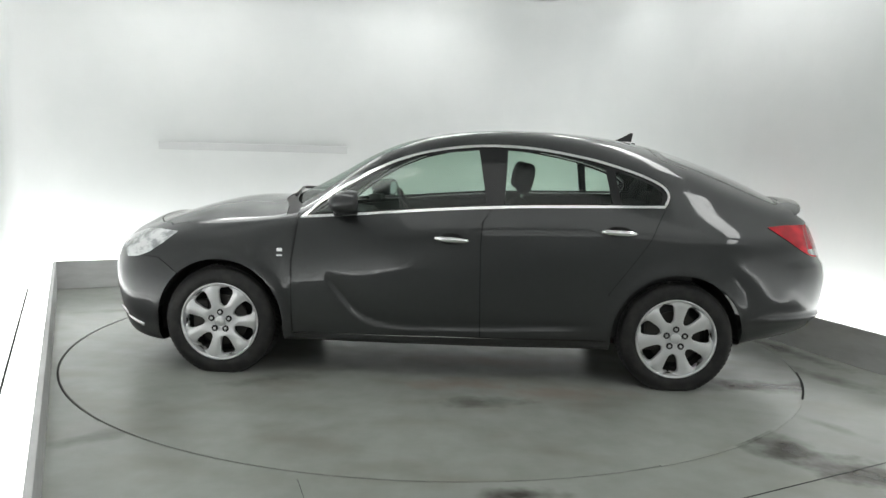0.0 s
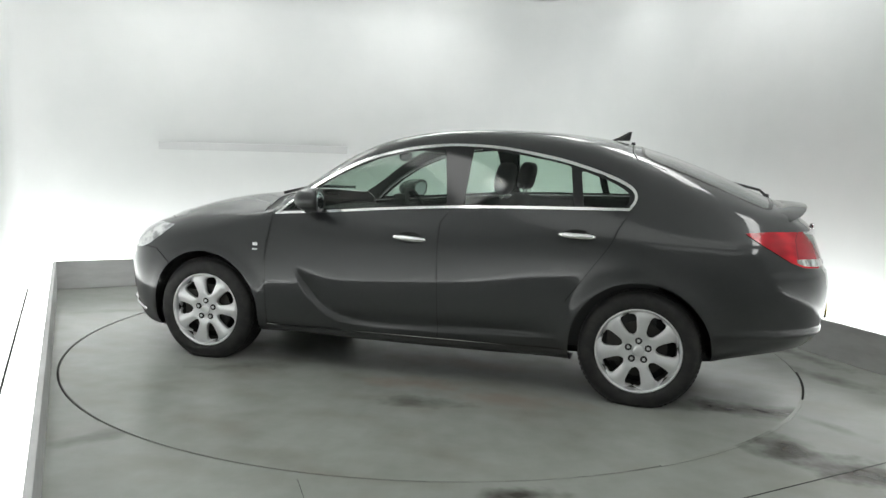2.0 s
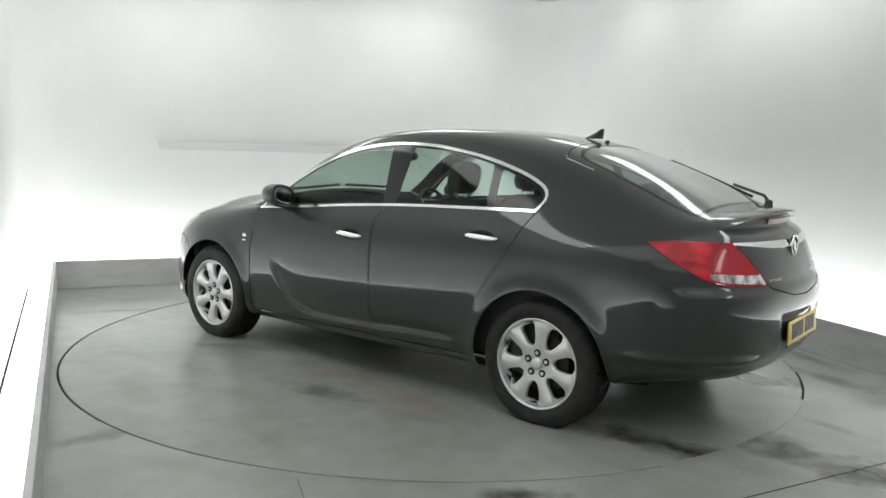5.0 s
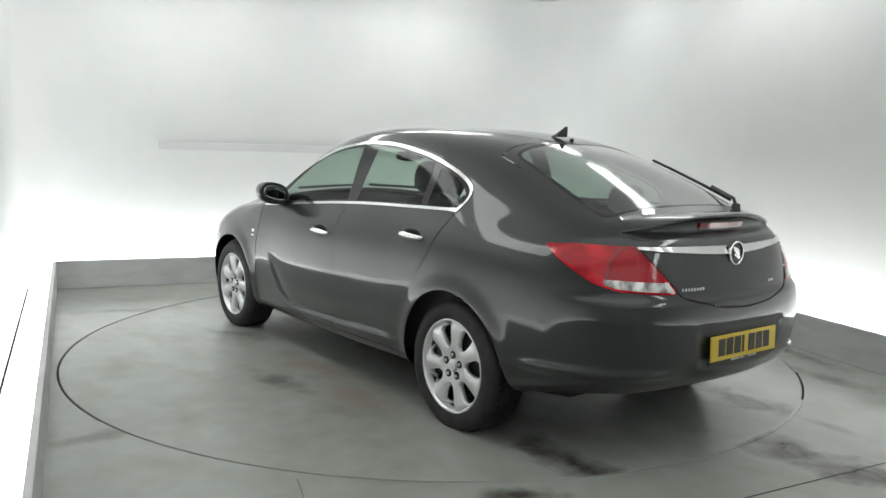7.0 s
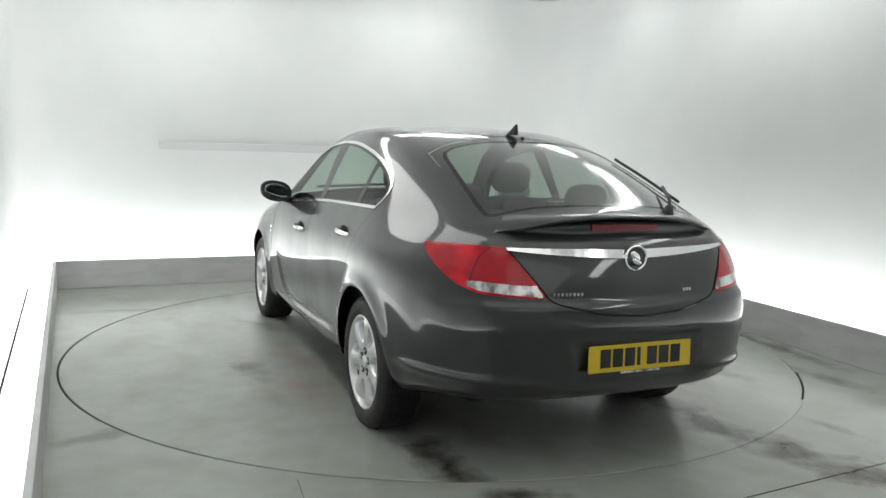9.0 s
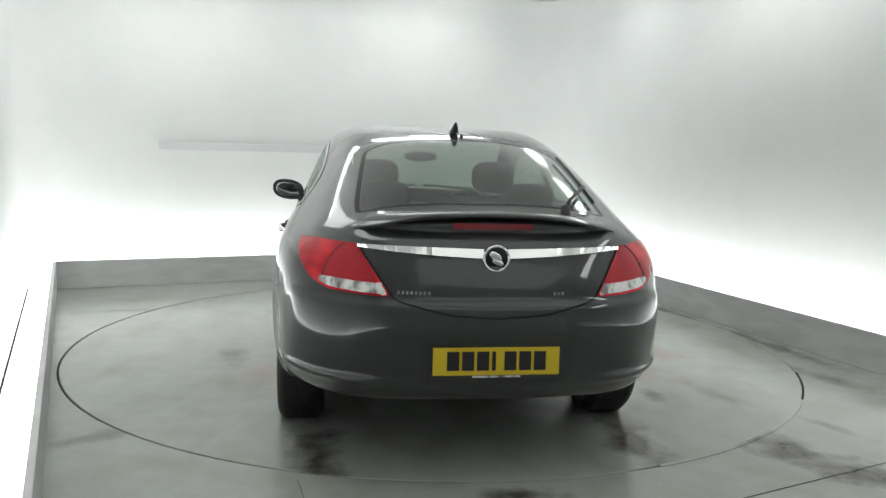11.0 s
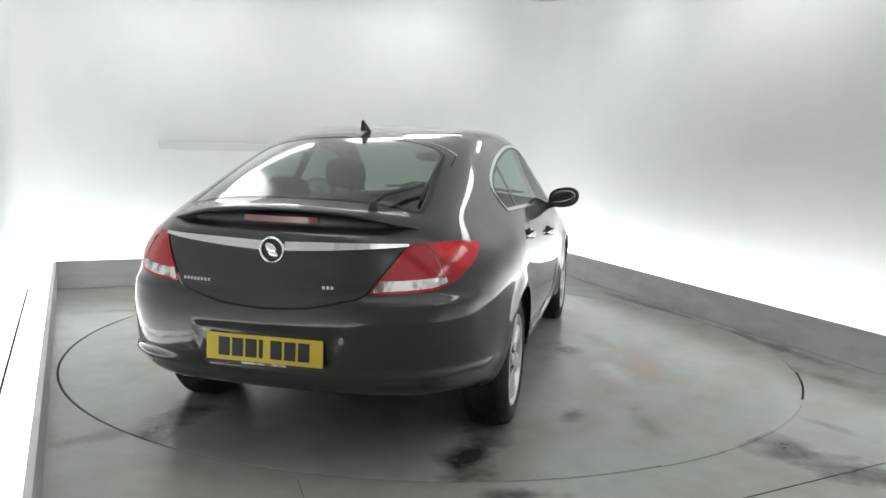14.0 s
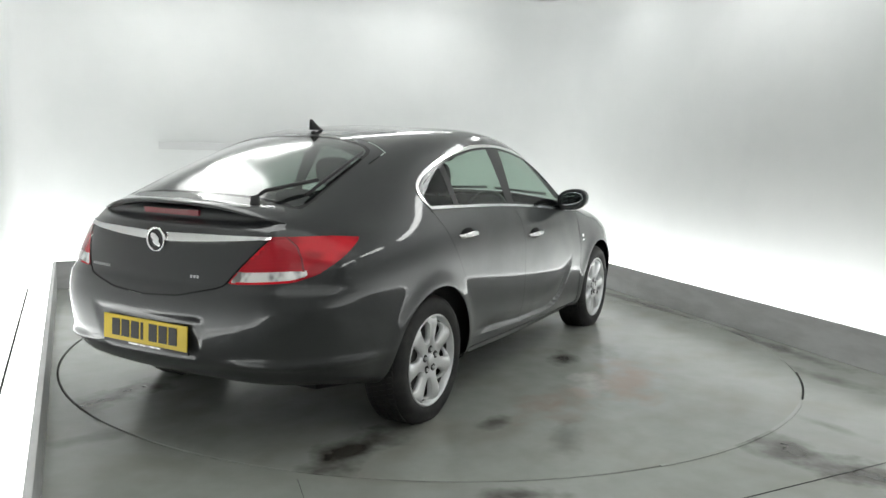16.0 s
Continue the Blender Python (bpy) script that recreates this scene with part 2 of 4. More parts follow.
def ring_floor():
    bm = bmesh.new()
    n = 128
    inner = [(TABLE_R * math.cos(2 * math.pi * i / n), TABLE_R * math.sin(2 * math.pi * i / n)) for i in range(n)]
    outer = []
    for x, y in inner:
        k = 9.5 / max(abs(x), abs(y))
        outer.append((x * k, y * k - 2.0))
    for z0, z1 in ((0.0, -0.12),):
        a = [bm.verts.new((x, y, z0)) for x, y in inner]
        b = [bm.verts.new((x, y, z0)) for x, y in outer]
        c = [bm.verts.new((x, y, z1)) for x, y in inner]
        d = [bm.verts.new((x, y, z1)) for x, y in outer]
    for i in range(n):
        j = (i + 1) % n
        bm.faces.new((a[i], b[i], b[j], a[j]))
        bm.faces.new((c[i], a[i], a[j], c[j]))
        bm.faces.new((b[i], d[i], d[j], b[j]))
        bm.faces.new((d[i], c[i], c[j], d[j]))
    return bm


floor_ob = tagged(part("floor", ring_floor(), M_FLOOR, None, "worn grey painted concrete floor with damp stains"), category="floor", kind="structure")
tagged(part("pit_floor", prism([(2.7 * math.cos(2 * math.pi * i / 32), 2.7 * math.sin(2 * math.pi * i / 32)) for i in range(32)], -0.2, -0.125), M_GROOVE, None, "dark bottom of the turntable pit"), category="pit", kind="structure")
turntable = tagged(new("turntable"), "flush round grey turntable with tyre marks and damp stains", "turntable")


def arc_strip(a0, a1, r0, r1, z0, z1, n=24):
    """A flat strip along an arc of the floor."""
    turn_at = [radians(a0 + (a1 - a0) * k / n) for k in range(n + 1)]
    return ribbon([[(r * math.cos(a), r * math.sin(a), z) for r, z in ((r0, z0), (r1, z0), (r1, z1), (r0, z1))] for a in turn_at])


for a0, a1 in ((-65, -29), (-14, 20)):
    tagged(part("joint_filler", arc_strip(a0, a1, TABLE_R - GAP - .004, TABLE_R + .004, -.003, .003), M_FLOOR, None, "grey filler bridging the turntable joint"), category="joint filler", kind="structure")
part("edge_seal", lathe([(TABLE_R - GAP + .001, -.02), (TABLE_R - GAP + .004, -.012), (TABLE_R - GAP + .004, -.006), (TABLE_R - GAP + .0005, -.006)], 160, "z"), M_GROOVE, turntable, "dark seal round the turntable")
part("deck", lathe([(0.0005, -0.1), (TABLE_R - GAP, -0.1), (TABLE_R - GAP, -0.003), (TABLE_R - GAP - 0.003, 0.0), (0.0005, 0.0)], 160, "z"), M_TABLE, turntable)


# ---- the car: a lofted shell, cut into panels ----
def spline(t, p, q):
    """Natural cubic spline through the rows of p at knots t, read at q."""
    n = len(t)
    h = np.diff(t)
    a = np.zeros((n, n))
    b = np.zeros((n, p.shape[1]))
    a[0, 0] = a[-1, -1] = 1
    for i in range(1, n - 1):
        a[i, i - 1], a[i, i], a[i, i + 1] = h[i - 1], 2 * (h[i - 1] + h[i]), h[i]
        b[i] = 6 * ((p[i + 1] - p[i]) / h[i] - (p[i] - p[i - 1]) / h[i - 1])
    m = np.linalg.solve(a, b)
    k = np.clip(np.searchsorted(t, q, side="right") - 1, 0, n - 2)
    d = (q - t[k])[:, None]
    hk = h[k][:, None]
    return p[k] + d * ((p[k + 1] - p[k]) / hk - hk * (2 * m[k] + m[k + 1]) / 6) + d ** 2 * m[k] / 2 + d ** 3 * (m[k + 1] - m[k]) / (6 * hk)


# body lines from the middle of the nose round the flank to the middle of the tail: x forward, y out, z up
LINES = {}
LINES["under"] = ((2.05, 2.03, 1.95, 1.82, 1.7, 1.37, 0.95, 0.5, 0, -0.5, -1, -1.37, -1.7, -1.88, -2, -2.08, -2.1),
                  (0, 0.25, 0.42, 0.5, 0.55, 0.6, 0.62, 0.62, 0.62, 0.62, 0.62, 0.6, 0.57, 0.55, 0.42, 0.25, 0),
                  (0.2, 0.2, 0.2, 0.2, 0.2, 0.2, 0.2, 0.2, 0.2, 0.2, 0.2, 0.24, 0.29, 0.335, 0.37, 0.37, 0.37))
LINES["sill"] = ((2.16, 2.13, 2.04, 1.9, 1.72, 1.37, 0.95, 0.5, 0, -0.5, -1, -1.37, -1.73, -2.01, -2.18, -2.27, -2.29),
                 (0, 0.31, 0.58, 0.745, 0.83, 0.855, 0.86, 0.865, 0.868, 0.868, 0.868, 0.865, 0.803, 0.725, 0.585, 0.35, 0),
                 (0.2, 0.195, 0.185, 0.175, 0.175, 0.195, 0.223, 0.226, 0.228, 0.233, 0.238, 0.22, 0.27, 0.32, 0.335, 0.345, 0.345))
LINES["low"] = ((2.215, 2.185, 2.095, 1.945, 1.735, 1.37, 0.95, 0.5, 0, -0.5, -1, -1.37, -1.75, -2.055, -2.25, -2.345, -2.37),
                (0, 0.32, 0.6, 0.785, 0.88, 0.912, 0.905, 0.907, 0.91, 0.912, 0.912, 0.918, 0.888, 0.8, 0.635, 0.37, 0),
                (0.33, 0.325, 0.32, 0.32, 0.34, 0.37, 0.335, 0.325, 0.325, 0.335, 0.355, 0.38, 0.385, 0.415, 0.42, 0.43, 0.43))
LINES["mid"] = ((2.245, 2.22, 2.12, 1.955, 1.73, 1.37, 0.95, 0.5, 0, -0.5, -1, -1.37, -1.75, -2.065, -2.275, -2.37, -2.395),
                (0, 0.33, 0.62, 0.8, 0.895, 0.925, 0.92, 0.925, 0.928, 0.928, 0.93, 0.938, 0.91, 0.815, 0.645, 0.37, 0),
                (0.53, 0.53, 0.53, 0.55, 0.58, 0.6, 0.58, 0.58, 0.58, 0.585, 0.6, 0.62, 0.61, 0.6, 0.59, 0.585, 0.58))
LINES["upper_mid"] = ((2.245, 2.215, 2.115, 1.945, 1.715, 1.37, 0.95, 0.5, 0, -0.5, -1, -1.37, -1.75, -2.06, -2.265, -2.355, -2.38),
                      (0, 0.325, 0.605, 0.785, 0.88, 0.912, 0.912, 0.92, 0.924, 0.925, 0.928, 0.936, 0.906, 0.805, 0.625, 0.36, 0),
                      (0.64, 0.64, 0.64, 0.655, 0.69, 0.72, 0.72, 0.73, 0.735, 0.745, 0.76, 0.78, 0.775, 0.765, 0.745, 0.735, 0.73))
LINES["shoulder"] = ((2.2, 2.17, 2.085, 1.93, 1.69, 1.37, 0.95, 0.5, 0, -0.5, -1, -1.37, -1.75, -2.04, -2.22, -2.31, -2.335),
                     (0, 0.32, 0.58, 0.76, 0.85, 0.885, 0.893, 0.903, 0.908, 0.91, 0.912, 0.915, 0.88, 0.775, 0.6, 0.35, 0),
                     (0.73, 0.73, 0.735, 0.75, 0.785, 0.82, 0.845, 0.865, 0.88, 0.895, 0.91, 0.92, 0.915, 0.905, 0.895, 0.885, 0.88))
LINES["belt"] = ((2.12, 2.095, 2.005, 1.85, 1.635, 1.37, 0.93, 0.5, 0, -0.5, -1, -1.37, -1.75, -2, -2.17, -2.25, -2.275),
                 (0, 0.28, 0.5, 0.66, 0.755, 0.81, 0.86, 0.855, 0.85, 0.846, 0.837, 0.814, 0.757, 0.7, 0.565, 0.34, 0),
                 (0.815, 0.815, 0.82, 0.85, 0.885, 0.91, 0.952, 0.99, 1.03, 1.06, 1.075, 1.078, 1.05, 1.02, 1.01, 1.01, 1.01))
LINES["rail"] = ((2.03, 2, 1.92, 1.79, 1.61, 1.36, 0.95, 0.5, 0, -0.5, -1, -1.37, -1.75, -2, -2.13, -2.195, -2.22),
                 (0, 0.21, 0.38, 0.5, 0.585, 0.64, 0.765, 0.684, 0.624, 0.606, 0.59, 0.58, 0.58, 0.586, 0.538, 0.32, 0),
                 (0.875, 0.875, 0.872, 0.903, 0.945, 0.981, 1, 1.268, 1.446, 1.466, 1.407, 1.315, 1.186, 1.092, 1.06, 1.08, 1.095))
LINES["crown"] = ((1.97, 1.94, 1.87, 1.75, 1.59, 1.35, 1, 0.5, 0, -0.5, -1, -1.37, -1.75, -1.99, -2.09, -2.165, -2.2),
                  (0, 0.12, 0.2, 0.27, 0.31, 0.33, 0.4, 0.36, 0.34, 0.33, 0.32, 0.31, 0.36, 0.36, 0.32, 0.19, 0),
                  (0.9, 0.9, 0.903, 0.938, 0.985, 1.024, 1.06, 1.346, 1.489, 1.516, 1.478, 1.4, 1.263, 1.158, 1.12, 1.107, 1.103))
LINES["centre"] = ((1.95, 1.92, 1.84, 1.73, 1.58, 1.35, 1.04, 0.5, 0, -0.5, -1, -1.37, -1.75, -1.99, -2.09, -2.155, -2.19),
                   (0,) * 17,
                   (0.905, 0.908, 0.915, 0.948, 0.995, 1.034, 1.072, 1.356, 1.501, 1.526, 1.49, 1.415, 1.278, 1.173, 1.135, 1.118, 1.107))
NS, NV = 300, 13


def loft():
    ctrl = np.array([np.array(v).T for v in LINES.values()])          # line, station, xyz
    # a slightly bowed side window line between belt and rail
    bow = np.array([0, 0, 0, 0, 0, .004, .01, .018, .02, .02, .019, .016, .012, .006, 0, 0, 0])
    mid = (ctrl[6] + ctrl[7]) / 2
    mid[:, 1] += bow
    mid[:, 2] += bow * 0.4
    ctrl = np.concatenate([ctrl[:7], mid[None], ctrl[7:]])
    flip = np.array([1, -1, 1])
    ext = np.concatenate([ctrl[:, 3:0:-1] * flip, ctrl, ctrl[:, -2:-5:-1] * flip], axis=1)
    step = np.linalg.norm(np.diff(ext, axis=1), axis=2).mean(0)
    t = np.concatenate([[0], np.cumsum(step)])
    q = np.linspace(t[3], t[-4], NS)
    lines = np.stack([spline(t, ln, q) for ln in ext])                 # line, s, xyz
    nl = len(lines)
    grid = []
    for i in range(NS):
        sec = np.concatenate([lines[:, i], lines[-2:-4:-1, i] * flip])
        d = np.maximum(np.linalg.norm(np.diff(sec, axis=0), axis=1), 1e-4) ** 0.75
        k = np.concatenate([[0], np.cumsum(d)])
        qq = np.concatenate([np.linspace(k[j], k[j + 1], NV, endpoint=False) for j in range(nl - 1)] + [[k[nl - 1]]])
        grid.append(spline(k, sec, qq))
    g = np.array(grid)
    g[0, :, 1] = g[-1, :, 1] = 0
    g[:, -1, 1] = 0
    return g


def smooth01(a, b, x):
    t = np.clip((x - a) / (b - a), 0, 1)
    return t * t * (3 - 2 * t)


def seg_dist(px, py, pts, closed=False):
    """Distance to a polyline, and, for a closed one, negative inside."""
    pts = np.array(pts, float)
    nxt = np.roll(pts, -1, 0) if closed else pts[1:]
    best = np.full(px.shape, 1e9)
    inside = np.zeros(px.shape, bool)
    for (ax, ay), (bx, by) in zip(pts, nxt):
        dx, dy = bx - ax, by - ay
        u = np.clip(((px - ax) * dx + (py - ay) * dy) / (dx * dx + dy * dy + 1e-12), 0, 1)
        best = np.minimum(best, np.hypot(px - ax - u * dx, py - ay - u * dy))
        if closed:
            with np.errstate(divide="ignore", invalid="ignore"):
                hit = ((ay > py) != (by > py)) & (px < (bx - ax) * (py - ay) / (by - ay) + ax)
            inside ^= hit
    return np.where(inside, -best, best) if closed else best


def curve(pts, n=6, closed=False):
    """Catmull-Rom curve through a few plan points."""
    p = np.array(pts, float)
    p = np.concatenate([p[-1:], p, p[:2]]) if closed else np.concatenate([2 * p[:1] - p[1:2], p, 2 * p[-1:] - p[-2:-1]])
    out = []
    for i in range(1, len(p) - 2):
        for k in range(n):
            u = k / n
            out.append(0.5 * (2 * p[i] + (p[i + 1] - p[i - 1]) * u + (2 * p[i - 1] - 5 * p[i] + 4 * p[i + 1] - p[i + 2]) * u ** 2 + (3 * p[i] - p[i - 1] - 3 * p[i + 1] + p[i + 2]) * u ** 3))
    if not closed:
        out.append(p[-2])
    return np.array(out)


AXLE, HUB_Z, ARCH_R = 1.364, 0.315, 0.385
CREASE = curve([(.73, .66), (.68, .56), (.59, .45), (.48, .365), (.28, .322), (-.22, .33), (-.9, .36)])
DLO = np.concatenate([curve([(.885, .958), (.748, 1.078), (.6, 1.178), (.437, 1.27), (.25, 1.345), (.065, 1.39), (-.146, 1.416), (-.332, 1.42), (-.542, 1.407), (-.806, 1.364), (-.976, 1.323), (-1.137, 1.272), (-1.25, 1.222), (-1.30, 1.178), (-1.305, 1.128), (-1.272, 1.076)], 4),
                      curve([(-1.015, 1.071), (-.554, 1.058), (-.252, 1.044), (.119, 1.018), (.479, .986), (.885, .955)], 3)])


def shape(g):
    """Arch flares, the sweep in the doors, the plate recess."""
    x, y, z = g[..., 0].copy(), g[..., 1].copy(), g[..., 2].copy()
    side = smooth01(.6, .75, y)
    for ax in (AXLE, -AXLE):
        r = np.hypot(x - ax, z - HUB_Z)
        y = y + side * 0.014 * np.exp(-((r - ARCH_R) / .055) ** 2) * smooth01(.1, .3, z)
    d = seg_dist(x, z, CREASE)
    yy = np.interp(x, CREASE[::-1, 0], CREASE[::-1, 1])
    above = (z > yy) & (x < .73) & (x > -.98)
    fade = smooth01(.735, .70, x) * smooth01(-.97, -.6, x) * smooth01(.66, .5, z)
    ds = np.where(above, d, -d)
    y = y - 0.027 * smooth01(-.01, .008, ds) * np.exp(-np.maximum(ds, 0) / .055) * fade * side
    wide = .335 - (.625 - z) * .3
    rec = smooth01(.02, -.02, np.abs(y) - wide) * smooth01(.43, .465, z) * smooth01(.65, .61, z) * (x < -2.0)
    x = x + 0.011 * rec
    # moulded lip along the lower rear bumper, strongest at the corners
    x0 = smooth01(-1.72, -1.95, x)
    lip = x0 * np.exp(-((z - .44) / .02) ** 2) * smooth01(.3, .6, y)
    x, y = x - 0.016 * lip * smooth01(.9, .5, y), y + 0.016 * lip
    # ledge of the bumper under the lamps and the tailgate
    ledge = smooth01(-1.95, -2.1, x) * smooth01(.79, .745, z) * smooth01(.5, .7, z)
    x, y = x - 0.014 * ledge, y + 0.01 * ledge * smooth01(.45, .7, y)
    # hollow of the tailgate below the spoiler lip
    hol = smooth01(.58, .45, np.abs(y)) * np.exp(-((z - 1.045) / .022) ** 2) * (x < -2.1)
    x = x + 0.02 * hol
    return np.stack([x, y, z], -1)


def grid_mesh(g):
    n, m, _ = g.shape
    du = np.gradient(g, axis=0)
    dv = np.gradient(g, axis=1)
    nr = np.cross(du, dv)
    ln = np.linalg.norm(nr, axis=2, keepdims=True)
    nr = nr / np.maximum(ln, 1e-9)
    if nr[n // 2, m // 3, 1] < 0:
        nr = -nr
    for i in (0, -1):
        nr[i, :, 1] = 0
        nr[i] /= np.maximum(np.linalg.norm(nr[i], axis=1, keepdims=True), 1e-9)
    nr[:, -1, 1] = 0
    nr[:, -1] /= np.maximum(np.linalg.norm(nr[:, -1], axis=1, keepdims=True), 1e-9)
    idx = np.arange(n * m).reshape(n, m)
    f = np.stack([idx[:-1, :-1], idx[:-1, 1:], idx[1:, 1:], idx[1:, :-1]], -1).reshape(-1, 4)
    return g.reshape(-1, 3), nr.reshape(-1, 3), [tuple(a) for a in f]


def split(v, nr, faces, val):
    """Cuts the faces along the curve on which val is zero."""
    val = np.where(np.abs(val) < 1e-6, 1e-6, val)
    v, nr = list(v), list(nr)
    made, out = {}, []
    neg = (val < 0).tolist()
    low = [i for i, q in enumerate(neg) if q]
    if len(low) == 0 or len(low) == len(neg):
        return np.array(v), np.array(nr), faces
    for f in faces:
        first = neg[f[0]]
        for i in f:
            if neg[i] != first:
                break
        else:
            out.append(f)
            continue
        lo, hi = [], []
        for a, b in zip(f, f[1:] + f[:1]):
            (lo if neg[a] else hi).append(a)
            if neg[a] != neg[b]:
                key = (min(a, b), max(a, b))
                if key not in made:
                    u = val[key[0]] / (val[key[0]] - val[key[1]])
                    u = min(max(u, 0.02), 0.98)
                    made[key] = len(v)
                    v.append(v[key[0]] * (1 - u) + v[key[1]] * u)
                    nr.append(nr[key[0]] * (1 - u) + nr[key[1]] * u)
                lo.append(made[key])
                hi.append(made[key])
        out += [tuple(p) for p in (lo, hi) if len(p) > 2]
    return np.array(v), np.array(nr), out


# outlines of the panels on the flank (x, z), the tail (y, z) and from above (x, y)
DOOR_F = np.array([(.90, .99), (.90, .916), (.928, .7), (.93, .56), (.918, .16)])
DOOR_B = np.array([(-.262, 1.06), (-.235, 1.01), (-.203, .966), (-.196, .823), (-.2, .6), (-.211, .16)])
DOOR_R = curve([(-1.285, 1.085), (-1.262, 1.05), (-1.222, .977), (-1.18, .888), (-1.07, .73), (-.955, .57)])
PANE_F = np.array([(.80, .992), (.60, 1.145), (.43, 1.245), (.25, 1.318), (.06, 1.364), (-.17, 1.388), (-.225, 1.07), (.12, 1.042), (.48, 1.01)])
PANE_R = np.array([(-.345, 1.394), (-.545, 1.38), (-.80, 1.338), (-.925, 1.31), (-.965, 1.092), (-.55, 1.08), (-.33, 1.072)])
PANE_Q = np.array([(-.985, 1.29), (-1.14, 1.238), (-1.225, 1.197), (-1.265, 1.165), (-1.265, 1.13), (-1.245, 1.096), (-1.02, 1.092)])
SCREEN = curve([(1.045, -.3), (1.04, 0), (1.0, .42), (.93, .66), (.86, .70), (.5, .612), (.2, .555), (.2, .4), (.215, 0), (.215, -.3)], 3)
SCREEN = np.concatenate([SCREEN, [(.6, -.4)]])
REARGL = np.array([(-1.28, -.3), (-1.283, .2), (-1.3, .42), (-1.33, .485), (-1.38, .508), (-1.6, .535), (-1.9, .565), (-2.0, .565), (-2.03, .53), (-2.045, .4), (-2.055, .2), (-2.06, -.3)])
LAMP_F = np.array([(1.645, .846), (1.79, .85), (1.92, .835), (2.05, .785), (2.06, .735), (1.99, .672), (1.9, .685), (1.82, .715), (1.73, .775)])
HOOD_Y = np.array([(2.2, .62), (1.9, .70), (1.6, .735), (1.3, .79), (.96, .84)])


def fields(p, want=None):
    """The cutting curves at points p: all of them, or the one wanted."""
    x, y, z = p[:, 0], p[:, 1], p[:, 2]
    big = 1.0
    f = {}
    side = y > .5
    arch = np.full(len(p), big)
    for ax in (AXLE, -AXLE):
        d = np.hypot(x - ax, z - HUB_Z) - ARCH_R
        d = np.where(z < HUB_Z, np.abs(x - ax) - ARCH_R, d)
        arch = np.minimum(arch, d)
    f["arch"] = np.where(y > .52, arch, big)
    up = side & (z > .9) & (x < 1.05) & (x > -1.5)

    def inside(where, a, b, outline):
        d = np.full(len(p), big)
        d[where] = seg_dist(a[where], b[where], outline, True)
        return d

    if want in (None, "dlo", "trim"):
        f["dlo"] = inside(up, x, z, DLO)
        f["trim"] = f["dlo"] + .015
    for k, outline in (("pane_f", PANE_F), ("pane_r", PANE_R), ("pane_q", PANE_Q)):
        if want in (None, k):
            f[k] = inside(up, x, z, outline)
    if want in (None, "screen"):
        f["screen"] = inside((z > .98) & (x < 1.2) & (x > 0), x, y, SCREEN)
    if want in (None, "rear_glass", "rear_frit"):
        f["rear_glass"] = inside((z > 1.05) & (x < -1), x, y, REARGL)
        f["rear_frit"] = f["rear_glass"] + .02
    if want in (None, "lamp_f"):
        f["lamp_f"] = inside((x > 1.5) & (y > .25), x, z, LAMP_F)
    # rear lamp: top edge, raking front edge, lower edge and inner edge
    top = z - np.interp(x, [-2.3, -2.14, -2.0, -1.87], [.985, .99, .992, .982])
    rake = (-(z - .985) + (x + 1.87) * .60) / 1.17
    low = np.interp(x, [-2.32, -2.2, -2.12], [.79, .805, .835]) - z
    inner = (np.interp(z, [.78, .80, .99, 1.01], [.424, .437, .567, .58]) - y) * .9
    lamp = np.maximum.reduce([top, rake, low, inner])
    f["lamp_r"] = np.where((x < -1.8) & (y > .3), lamp, big)
    # the clear strip: below, ending in a rounded tip, with a red rim under it
    clear = np.maximum.reduce([z - np.interp(x, [-2.32, -2.2, -2.09], [.838, .850, .852]), low + .009, inner + .006])
    tip = np.hypot((y - .685) * .8, z - .836) - .026
    f["lamp_clear"] = np.where((x < -1.8) & (y > .3), np.where(y > .685, np.maximum(tip, clear), clear), big)
    # the inner lamp chamber, parted from the outer sweep by a curved seam
    f["lamp_seam"] = np.where((x < -1.8) & (y > .3), y - np.interp(z, [.80, .84, .90, .95, .98, 1.0], [.712, .708, .685, .655, .618, .59]), big)
    flank = side & (z < 1.09)
    sgn = lambda ln: x - np.interp(z, ln[::-1, 1], ln[::-1, 0])
    f["door_f"] = np.where(flank & (z > .25), sgn(DOOR_F), big)
    f["door_b"] = np.where(flank, sgn(DOOR_B), big)
    f["door_r"] = np.where(flank & (x < -.5), np.where(z > .56, sgn(DOOR_R), big), big)
    f["door_low"] = np.where(side & (x < 1.0) & (x > -1.1), z - np.interp(x, [-1, 1], [.285, .26]), big)
    f["hood"] = np.where((x > .9) & (z > .8), y - np.interp(x, HOOD_Y[::-1, 0], HOOD_Y[::-1, 1]), big)
    f["cowl"] = np.where((x > .8) & (z > .9), x - np.interp(y, [0, .42, .66, .85], [1.12, 1.075, 1.0, .97]), big)
    f["nose"] = np.where(x > 1.6, x - np.interp(y, [0, .3, .55, .7], [1.98, 1.95, 1.84, 1.72]), big)
    f["bumper_f"] = np.where(x > 1.5, np.maximum(z - np.interp(x, [1.6, 1.75, 2.05], [.60, .69, .70]), -big), big)
    f["chin"] = np.where(x > 1.72, z - np.interp(x, [1.72, 1.93, 2.03, 2.13], [.2, .25, .29, .325]), big)
    # tailgate outline seen from behind
    f["gate_low"] = np.where(x < -1.9, z - np.interp(np.abs(y), [0, .2, .40, .50], [.712, .725, .772, .85]), big)
    f["gate_in"] = np.where((x < -1.9) & (z < 1.0), y - np.interp(z, [.77, .80, .99], [.416, .43, .561]), big)
